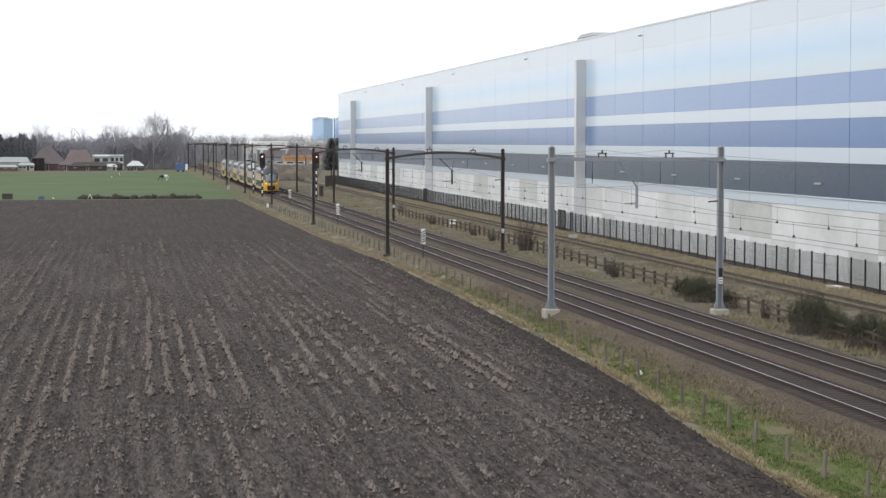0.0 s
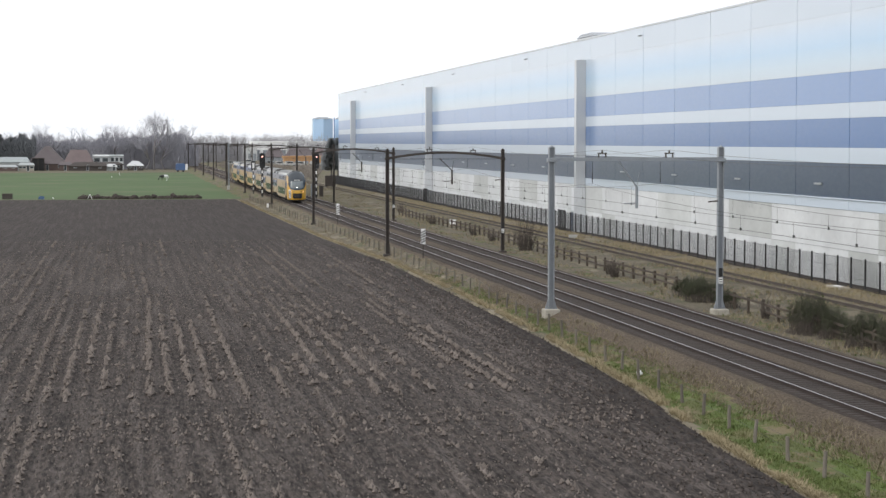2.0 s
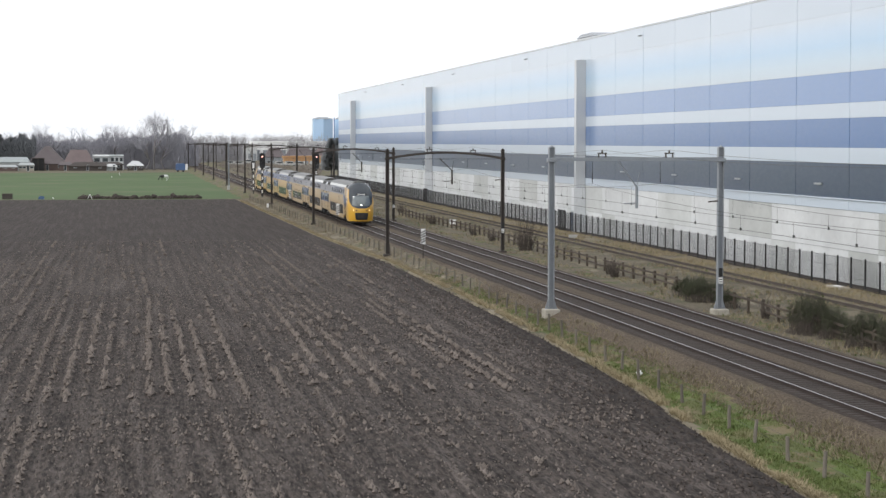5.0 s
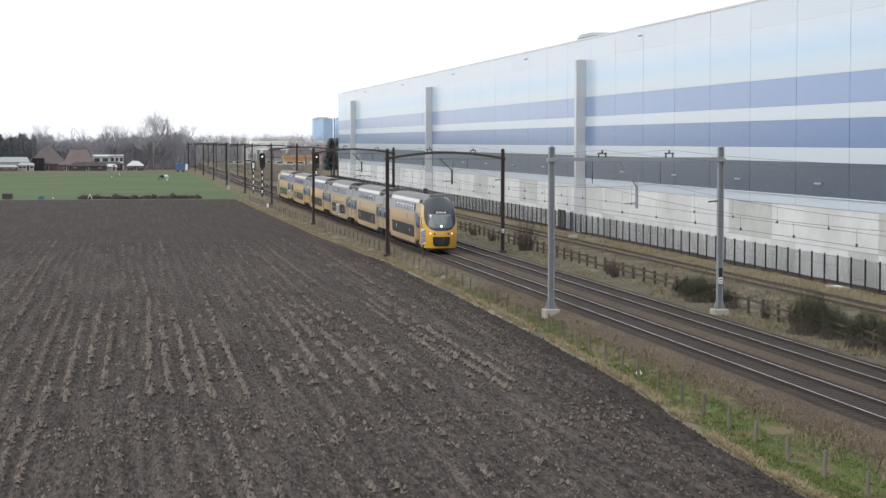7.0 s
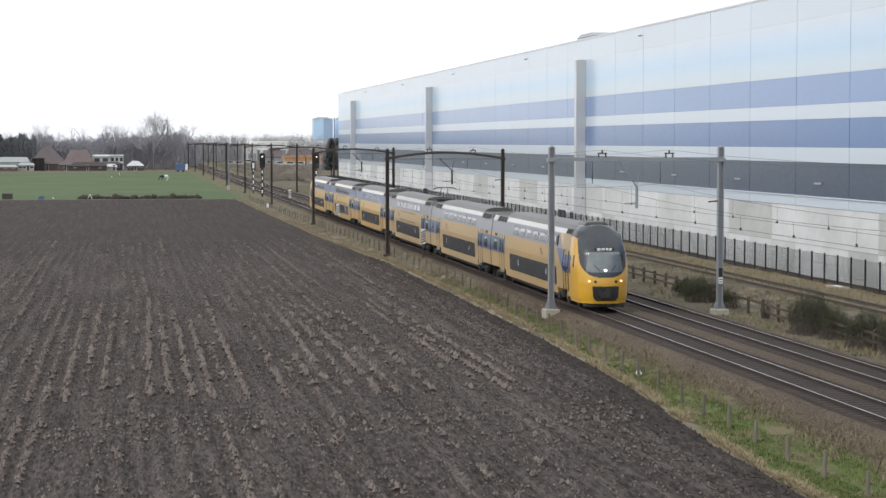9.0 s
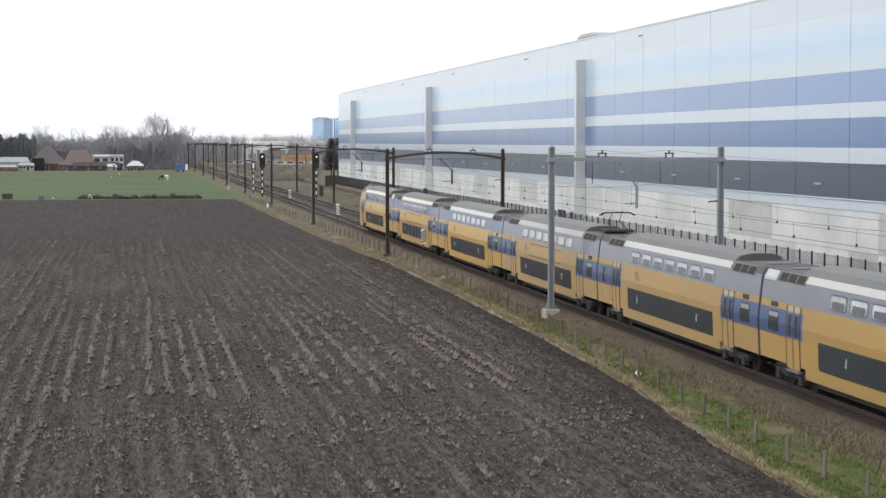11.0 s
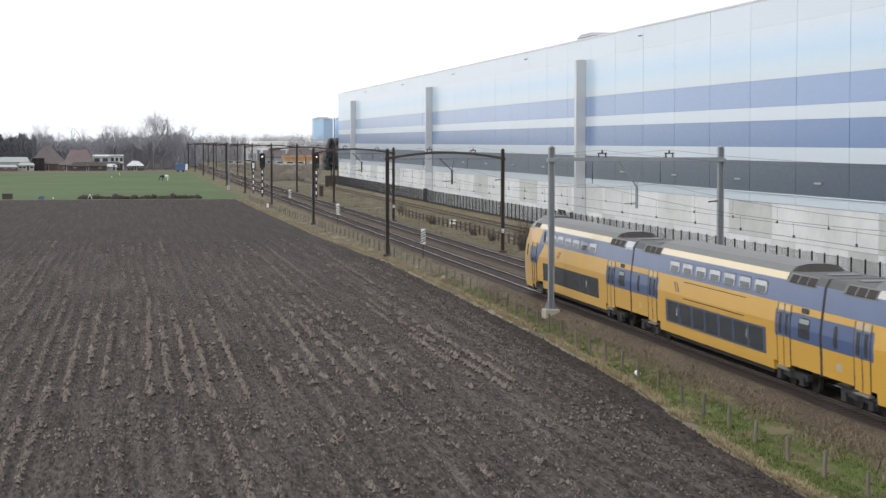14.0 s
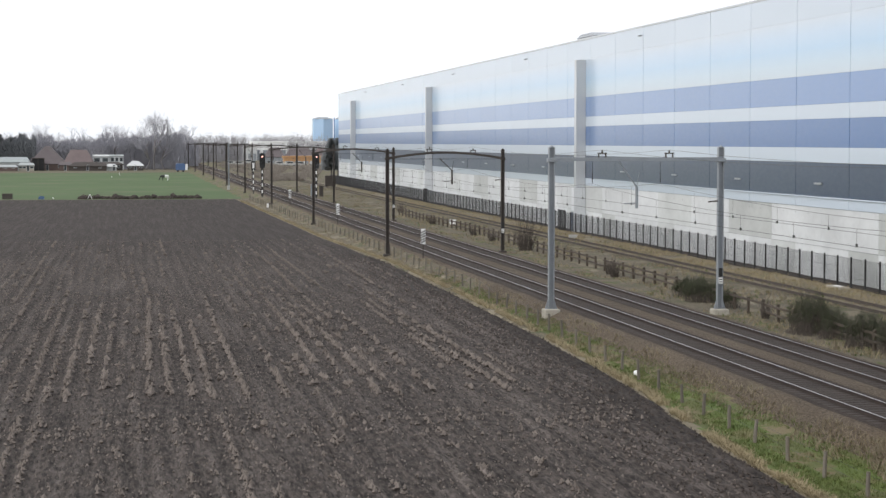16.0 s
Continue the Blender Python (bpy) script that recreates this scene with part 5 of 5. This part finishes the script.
def roof_fairing(y, toward):
    """The dark sloping arch where the high roof drops to the low end."""
    zs = [4.37, 4.45, 4.52, 4.60, 4.65, 4.68]
    arch = [(-side_x(z), z) for z in zs] + [(side_x(z), z) for z in zs[::-1]]
    bm = bmesh.new()
    hi = [bm.verts.new((x * 0.86, y, z)) for x, z in arch]
    lo = [bm.verts.new((x * 0.86, y + toward * 0.5, 4.37 + 0.1 * (z - 4.37))) for x, z in arch]
    bm.faces.new(hi), bm.faces.new(lo[::-1])
    for k in range(len(arch)):
        j = (k + 1) % len(arch)
        bm.faces.new((hi[k], hi[j], lo[j], lo[k]))
    bmesh.ops.recalc_face_normals(bm, faces=bm.faces[:])
    return bm


def bogie(parent, y):
    b = bmesh.new()
    for s in (-1, 1):
        bm_box(b, s * 1.20 - 0.10, s * 1.20 + 0.10, y - 1.7, y + 1.7, 0.48, 0.72)
        for dy in (-1.25, 1.25):
            bm_box(b, s * 1.28 - 0.10, s * 1.28 + 0.10, y + dy - 0.22, y + dy + 0.22, 0.30, 0.62)
        bm_tube(b, [(s * 1.25, y, 0.5), (s * 1.25, y, 0.85)], 0.24, 10)
    bm_box(b, -1.1, 1.1, y - 0.3, y + 0.3, 0.45, 0.8)
    bg = part("bogie", b, RUBBER, parent)
    for dy in (-1.25, 1.25):
        w = bmesh.new()
        for s in (-1, 1):
            bm_tube(w, [(s * 0.69, y + dy, 0.46), (s * 0.82, y + dy, 0.46)], 0.46, 20)
        bm_tube(w, [(-0.7, y + dy, 0.46), (0.7, y + dy, 0.46)], 0.09, 8)
        part("wheelset", w, UNDER, bg)


def digit(parent, ch, side, y, z, size=0.52):
    """A white class number on the window band."""
    cu = bpy.data.curves.new("class_number", "FONT")
    cu.body, cu.size, cu.extrude, cu.align_x, cu.align_y = ch, size, 0.004, "CENTER", "CENTER"
    cu.shear = 0.2
    cu.materials.append(WHITE)
    ob = new("class_number", cu)
    ob.parent = parent
    ob.matrix_basis = Matrix.Translation((side * (side_x(z) + 0.024), y, z)) @ Euler((radians(90), 0, radians(90 * side))).to_matrix().to_4x4()
    return ob


LOW = 4.1     # length of the low roof at a carriage end


def carriage(cab, panto=False, dusty=False, bellows=True, all_bright=False, grooves=False, grimy=False):
    """One double-deck carriage, its length along y with the centre at 0; with a cab its nose is at -y."""
    t = thing("carriage", "yellow and blue double-deck railway carriage with driving cab" if cab else "yellow and blue double-deck railway carriage", "train carriage", group="carriages of the train")
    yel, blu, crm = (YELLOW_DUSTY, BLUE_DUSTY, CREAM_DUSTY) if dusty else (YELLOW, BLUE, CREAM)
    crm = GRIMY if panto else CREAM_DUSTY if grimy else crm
    e0, e1 = -LEN / 2 + 0.13, LEN / 2 - 0.13
    f0 = -LEN / 2 + 2.9 if cab else e0     # where the straight hull ends
    part("lower_body", shell(f0, e1, 0.95, 3.22), yel, t)
    part("side_skirt", shell(-7.4 if cab else -8.1, 8.1, 0.58, 0.95), yel, t)
    part("upper_body", shell(f0 + 2.0 if cab else e0, e1, 3.22, 4.10), blu, t)
    if cab:
        part("cab_shoulder", shell(f0, f0 + 2.0, 3.22, 4.10), yel, t, "yellow shoulder above the cab door")
    part("roof_edge", shell(f0 + 0.05 if cab else e0 + LOW, e1 - LOW, 4.10, 4.36), crm, t, "grimy grey band along the roof edge" if panto or grimy else "cream band along the roof edge")
    part("roof", shell(f0 + 0.05 if cab else e0 + LOW, e1 - LOW, 4.36, 4.70), ROOFGREY, t, "grey roof")
    # low roof ends with grilles
    for a, b in ((e1 - LOW, e1),) if cab else ((e1 - LOW, e1), (e0, e0 + LOW)):
        part("roof_end", shell(a, b, 4.10, 4.41), ROOFDARK, t)
        part("roof_fairing", roof_fairing(a if a > 0 else b, 1 if a > 0 else -1), UNDER, t, "dark sloping arch at the roof end")
        c = (a + b) / 2 + (0.55 if a > 0 else -0.55)
        part("roof_hatch", box(-0.6, 0.6, c - 0.35, c + 0.35, 4.40, 4.46, 0.02), ROOFGREY, t)
    part("underframe", box(-1.05, 1.05, -7.2, 7.9, 0.30, 0.575, 0.03), UNDER, t)
    for y in ((-LEN / 2 + 4.4, LEN / 2 - 3.4) if cab else (-LEN / 2 + 3.4, LEN / 2 - 3.4)):
        bogie(t, y)
    if bellows:
        part("bellows", shell(e1 + 0.005, e1 + 0.255, 0.9, 4.40), RUBBER, t)
    lo0, lo1 = -7.2, 6.6 if cab else 7.0
    for s in (-1, 1):
        wb = part("window_band", strip(1.07, 2.10, lo0, lo1, 0.012, s), BANDBLUE if grooves else MASK, t, "dark glazed lower-deck window band")
        for k in range(7):
            a = lo0 + 0.35 + k * 1.97
            part("window", strip(1.16, 2.02, a, a + 1.66, 0.018, s, 0.02), DGLASS, wb)
        starts = [(-6.66, 0.62)] + [(-5.62 + 1.966 * k, 1.52) for k in range(6)] if cab else [(-7.05 + 2.03 * k, 1.54) for k in range(7)]
        for a, wide in starts:
            w = part("window_frame", rounded(3.34, 3.93, a - 0.05, a + wide + 0.05, 0.18, 0.010, s), BANDBLUE, t)
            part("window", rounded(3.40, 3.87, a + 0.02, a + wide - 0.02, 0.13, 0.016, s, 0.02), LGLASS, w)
            # Dark patch paints the unlit seats behind the lower glass.
            if wide > 1 and not all_bright:
                part("seat_shade", rounded(3.41, 3.68, a + 0.14, a + wide - 0.16, 0.09, 0.020, s, 0.02), DGLASS, w, "dark patch painted for the unlit seats behind the glass")
        if cab:
            part("end_oval", rounded(3.30, 3.98, -7.42, -6.86, 0.26, 0.012, s, 0.03), UNDER, t, "dark rounded end of the window row")
            for y in (-3.86, 4.0):
                digit(t, "1", s, y, 3.62, 0.44)
        for y in ((LEN / 2 - 4.0,) if cab else (-LEN / 2 + 4.0, LEN / 2 - 4.0)):
            hi = y + 1 if y > 0 else y - 1
            end = e1 if y > 0 else e0
            part("blue_panel", strip(1.95, 2.96, min(y - 1.0 if y > 0 else end, y + 1.0), max(end if y > 0 else y + 1.0, y), 0.006, s, 0.03), BLUE, t, "blue panel round the doors")
            part("door_step", box(s * 1.36 - 0.12, s * 1.36 + 0.12, y - 0.70, y + 0.70, 0.70, 0.80, 0.02), STEPGREY, t, "dusty pale metal step")
            d = part("door", strip(0.82, 3.18, y - 0.72, y + 0.72, 0.012, s, 0.04), yel, t)
            part("door_panel", strip(1.97, 2.93, y - 0.68, y + 0.68, 0.018, s, 0.02), BLUE, d)
            for dy in (-0.36, 0.36):
                part("door_window", strip(2.05, 2.85, y + dy - 0.17, y + dy + 0.17, 0.026, s, 0.02), DGLASS, d)
            for dy in (-0.36, 0.36):
                part("door_light", rounded(2.97, 3.15, y + dy - 0.26, y + dy + 0.26, 0.06, 0.02, s, 0.02), crm if not panto else CREAM, d, "pale glazed top of the door")
            for dy in (-0.74, 0.0, 0.74):
                part("door_seam", strip(0.82, 3.2, y + dy - 0.025, y + dy + 0.025, 0.022, s, 0.02), RUBBER, d)
            y2 = (y + end) / 2 + (0.3 if y > 0 else -0.3)
            if cab or y < 0:
                ew = part("end_window", rounded(2.08, 2.84, y2 - 0.60, y2 + 0.60, 0.10, 0.014, s, 0.03), DGLASS, t)
                part("vent_pane", rounded(2.62, 2.80, y2 - 0.52, y2 + 0.52, 0.06, 0.02, s, 0.02), GREYGLASS, ew, "pale tilting top pane")
                part("upper_end_window", rounded(3.0, 3.2, y2 - 0.40, y2 + 0.40, 0.06, 0.012, s, 0.03), DGLASS, t)
            else:
                part("end_window", rounded(2.05, 2.85, y2 + 0.10, y2 + 0.48, 0.15, 0.014, s, 0.03), DGLASS, t)
                part("data_bar", strip(1.30, 1.55, y2 - 0.25, y2 + 0.25, 0.008, s, 0.02), crm, t, "faded line of small figures")
            ga = 8.62 if y > 0 else -12.25
            part("grille_panel", strip(3.99, 4.38, ga - 0.12, ga + 2.95, 0.012, s, 0.05), ROOFGREY, t, "grey panel round the grilles")
            for k in range(3):
                part("grille", strip(4.04, 4.33, ga + 0.95 * k, ga + 0.95 * k + 0.80, 0.022, s, 0.05), UNDER, t, "black roof grille")
        for y in ((-4.4, 3.9) if cab else (-4.8, 5.2)):
            digit(wb, "1", s, y, 1.62)
        ym = -3.0 if cab else 5.3 * -s
        for dy in (-0.20, 0.14):
            part("emblem_bar", plate([(ym + dy - 0.22, 2.54), (ym + dy - 0.06, 2.54), (ym + dy + 0.28, 2.98), (ym + dy + 0.12, 2.98)], s), EMBLEM, t, "dark emblem stroke")
        for a, z in ((-0.34, 2.60), (0.30, 2.86)):
            part("emblem_bar", plate([(ym + a - 0.10, z), (ym + a + 0.10, z - 0.04), (ym + a + 0.14, z + 0.08), (ym + a - 0.06, z + 0.12)], s, 0.010), EMBLEM, t, "dark emblem stroke")
        if grooves or panto:
            part("groove", strip(2.30, 2.34, -4.6 if s < 0 else -4.2, 4.2 if s < 0 else 4.6, 0.008, s, 0.02), UNDER, t)
            part("groove", strip(3.04, 3.07, -4.6 if s < 0 else -4.2, 4.2 if s < 0 else 4.6, 0.008, s, 0.02), UNDER, t)
    if cab:
        nose(t, f0, YELLOW)
    if cab:
        for s in (-1, 1):
            part("louvre", strip(3.97, 4.36, e1 - 1.55, e1 - 0.15, 0.02, s, 0.05), PALELOUVRE, t, "pale metal louvre")
    if panto:
        pantograph(t, e0 + 1.4)
    return t


def nose(t, f0, yel):
    """The rounded cab end: a curved face joined to the hull, yellow below, a dark mask round the windscreen."""
    tip = -LEN / 2 + 0.05
    nu, nv = 84, 104
    zs = [0.42 + (4.68 - 0.42) * k / nv for k in range(nv + 1)]

    def surf(u, z):
        w = side_x(max(0.6, z)) if z < 4.6 else 0.85 * (4.70 - z) / 0.10 + 0.2
        w = min(w, 1.45) * (1 if z > 0.6 else 0.97)
        d = 0.55 * abs(u) ** 4.0 + 0.22 * u * u
        d += 0.14 * max(0, z - 1.5) ** 1.3 + 0.12 * max(0, 1.0 - z) + 0.55 * max(0, z - 3.1) ** 1.5
        return Vector((u * w, min(tip + d, f0 - 0.02), z))
    yb, mk, ws = bmesh.new(), bmesh.new(), bmesh.new()
    grid = [[surf(-1 + 2 * i / nu, z) for i in range(nu + 1)] for z in zs]
    for j in range(nv):
        for i in range(nu):
            q = (grid[j][i], grid[j][i + 1], grid[j + 1][i + 1], grid[j + 1][i])
            c = sum(q, Vector()) / 4
            u = -1 + 2 * (i + 0.5) / nu
            inmask = c.z > 3.95 or abs(u / 0.97) ** 3 + abs((c.z - 3.45) / (1.60 if c.z < 3.45 else 2.2)) ** 2.6 < 1
            glass = abs(u) < 0.74 - 0.10 * (c.z - 2.1) and 2.12 < c.z < 3.25 and (c.z - 2.12) > 0.25 * abs(u) ** 3
            bm = ws if glass else mk if inmask else yb
            bm.faces.new([bm.verts.new(v) for v in q])
    for j in range(nv):   # cheeks back to the hull
        for i in (0, nu):
            a, b = grid[j][i], grid[j + 1][i]
            xa, xb = a.x, b.x
            bm = yb if a.z < 4.02 else mk
            bm.faces.new([bm.verts.new(v) for v in (a, b, Vector((xb, f0 + 0.03, b.z)), Vector((xa, f0 + 0.03, a.z)))])
    top = grid[nv]
    for i in range(nu):
        mk.faces.new([mk.verts.new(v) for v in (top[i], top[i + 1], Vector((top[i + 1].x, f0 + 0.3, 4.68)), Vector((top[i].x, f0 + 0.3, 4.68)))])
    for bm in (yb, mk, ws):
        bmesh.ops.remove_doubles(bm, verts=bm.verts[:], dist=0.001)
    part("nose_skirt", box(-1.32, 1.32, tip + 0.75, f0 + 0.9, 0.42, 0.949, 0.03), YELLOW, t)
    part("nose", yb, yel, t, "rounded yellow cab nose", True)
    m = part("cab_mask", mk, MASK, t, "dark grey mask round the windscreen", True)
    part("windscreen", ws, WSGLASS, m, "", True)
    # coupler opening as a solid block with its darkness painted black, lamps, destination display
    def face_y(x, z):
        w = side_x(max(0.6, z))
        return surf(x / w, z).y
    hatch = bm_prism(bmesh.new(), [(-0.56, 0.58), (0.56, 0.58), (0.70, 0.78), (0.74, 1.38), (-0.74, 1.38), (-0.70, 0.78)], tip - 0.03, tip + 0.6)
    bmesh.ops.bevel(hatch, geom=hatch.edges[:], offset=0.04, segments=1, affect="EDGES")
    part("coupler_shade", hatch, RUBBER, t, "solid black block painted as the shaded coupler opening")
    cp = bmesh.new()
    bm_box(cp, -0.30, 0.26, tip - 0.16, tip + 0.1, 0.74, 1.06)
    bm_tube(cp, [(0.10, tip + 0.1, 1.10), (0.10, tip - 0.14, 1.10)], 0.17, 10)
    bm_box(cp, -0.42, -0.28, tip - 0.12, tip + 0.1, 0.86, 1.20)
    part("coupler", cp, UNDER, t)
    part("cowcatcher", box(-1.15, 1.15, tip + 0.25, tip + 0.6, 0.22, 0.44, 0.04), UNDER, t)
    for x, r, mt, z in ((-0.90, 0.06, AMBER, 1.66), (0.90, 0.06, AMBER, 1.66), (-0.58, 0.08, UNDER, 1.63), (0.58, 0.08, UNDER, 1.63), (0.0, 0.065, LAMP, 2.25)):
        y = face_y(x, z)
        b = bmesh.new()
        bm_tube(b, [(x, y - 0.03, z), (x, y + 0.1, z)], r, 12)
        part("headlamp", b, mt, t)
    part("destination_display", box(-0.55, 0.55, face_y(0.3, 3.4) - 0.03, face_y(0, 3.4) + 0.3, 3.31, 3.50, 0.02), UNDER, t, "dark destination display with pale text bars")
    for x0, x1 in ((-0.42, -0.22), (-0.17, 0.02), (0.08, 0.22), (0.27, 0.42)):
        part("text_bar", box(x0, x1, face_y(0.3, 3.4) - 0.045, face_y(0.3, 3.4) - 0.02, 3.33, 3.47), WHITE, t)
    for x0, x1 in ((-0.30, -0.62), (0.30, 0.62)):
        part("wiper", bm_tube(bmesh.new(), [(x0, face_y(x0, 2.2) - 0.03, 2.2), (x1, face_y(x1, 2.55) - 0.03, 2.55)], 0.02, 5), UNDER, m)
    part("roof_pod", bm_prism(bmesh.new(), [(-0.74, 4.55), (0.74, 4.55), (0.66, 4.70), (0.52, 4.79), (-0.52, 4.79), (-0.66, 4.70)], f0 - 0.55, f0 + 1.1), ROOFGREY, t, "grey roof equipment pod above the cab")
    part("pod_lid", box(-0.46, 0.46, f0 - 0.45, f0 + 0.95, 4.792, 4.83, 0.012), STEPGREY, t, "paler lid of the roof pod")
    part("horn_bar", bm_tube(bmesh.new(), [(-0.62, f0 - 0.62, 4.66), (0.62, f0 - 0.62, 4.66)], 0.03, 6), UNDER, t)
    for s in (-1, 1):
        part("slanted_panel", plate([(f0 - 0.4, 1.95), (f0 + 1.65, 1.95), (f0 + 1.95, 2.28), (f0 + 3.4, 3.22), (f0 + 1.9, 3.22), (f0 + 1.3, 2.95), (f0 - 0.4, 2.95)], s), BLUE, t, "slanted blue panel behind the cab")
        part("shoulder_corner", plate([(f0 + 1.98, 3.30), (f0 + 2.75, 4.09), (f0 + 1.98, 4.09)], s), YELLOW, t)
        part("cab_door", strip(0.96, 1.95, f0 + 0.2, f0 + 1.35, 0.012, s, 0.04), YELLOW, t)
        part("cab_door_panel", strip(1.97, 2.93, f0 + 0.2, f0 + 1.35, 0.018, s, 0.02), BLUE, t, "blue cab door upper half")
        for dy in (0.45, 1.1):
            part("cab_door_window", rounded(2.05, 2.27, f0 + dy - 0.16, f0 + dy + 0.16, 0.08, 0.024, s, 0.02), DGLASS, t)
        for dy in (0.15, 0.77, 1.40):
            part("handrail", strip(0.9, 3.2 if dy != 0.77 else 2.95, f0 + dy - 0.025, f0 + dy + 0.025, 0.03, s, 0.03), RUBBER, t)
        part("cab_side_window", rounded(2.32, 3.02, f0 - 1.28, f0 - 1.05, 0.11, 0.012, s), DGLASS, t)
        part("roof_shoulder", strip(4.10, 4.44, f0 - 0.1, f0 + 1.55, 0.012, s, 0.05), ROOFGREY, t, "grey roof shoulder with grilles")
        for k in range(3):
            part("cab_grille", strip(4.14, 4.38, f0 + 0.10 + 0.46 * k, f0 + 0.49 + 0.46 * k, 0.022, s, 0.05), UNDER, t, "black roof grille")


def pantograph(t, y):
    p = bmesh.new()
    for x in (-0.5, 0.5):
        bm_tube(p, [(x, y - 0.5, 4.6), (x, y + 0.5, 4.6)], 0.04, 6)
        bm_tube(p, [(x * 0.9, y - 0.4, 4.65), (x * 0.6, y + 0.6, 5.05), (x * 0.5, y - 0.1, 5.5)], 0.03, 6)
    for dy in (-0.25, 0.05):
        bm_tube(p, [(-0.95, y + dy, 5.38), (-0.7, y + dy, 5.52), (0.7, y + dy, 5.52), (0.95, y + dy, 5.38)], 0.035, 6)
    part("pantograph", p, UNDER, t, "raised black pantograph")
    part("pantograph_base", box(-0.8, 0.8, y - 0.7, y + 0.7, 4.5, 4.62, 0.03), UNDER, t)


def train():
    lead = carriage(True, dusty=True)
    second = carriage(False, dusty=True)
    third = carriage(False, True, True, all_bright=True)
    fourth = carriage(False, all_bright=True, grimy=True)
    fifth = carriage(False, grooves=True)
    tail = carriage(True, bellows=False)
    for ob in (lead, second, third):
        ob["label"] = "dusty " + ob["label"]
    return [(lead, 0, 0), (second, 1, 0), (third, 2, 0), (fourth, 3, 0), (fifth, 4, 0), (tail, 5, 180)]


TRAIN = train()


def motions():
    """The train draws past, gaining a little speed."""
    for ob, k, turn in TRAIN:
        rows = []
        for i in range(33):
            s = 0.5 * i
            front = 352.98 - 26.84 * s - 0.086 * s * s
            rows.append((s, pose(0, front + 26.2 - LEN / 2 + LEN * k, 0, 0, 0, turn)))
        walk(ob, rows)
    x0, y0, z0 = -3.93, 82.2, -0.74
    walk(BAG, [(t, pose(x0 - dx, y0, z0, 0, a, 25)) for t, dx, a in ((0.0, 0.0, 0), (4.0, 0.0, 4), (7.0, 0.02, 10), (9.0, 0.03, 4), (11.5, 0.06, 14), (13.0, 0.08, 10), (16.0, 0.13, 20))])
    walk(HORSE, [(0.0, pose(-15.8, 521, -1, 0, 0, 12)), (8.0, pose(-15.75, 521, -1, 0, 0, 10)), (16.0, pose(-15.6, 521, -1, 0, 0, 4))])


motions()
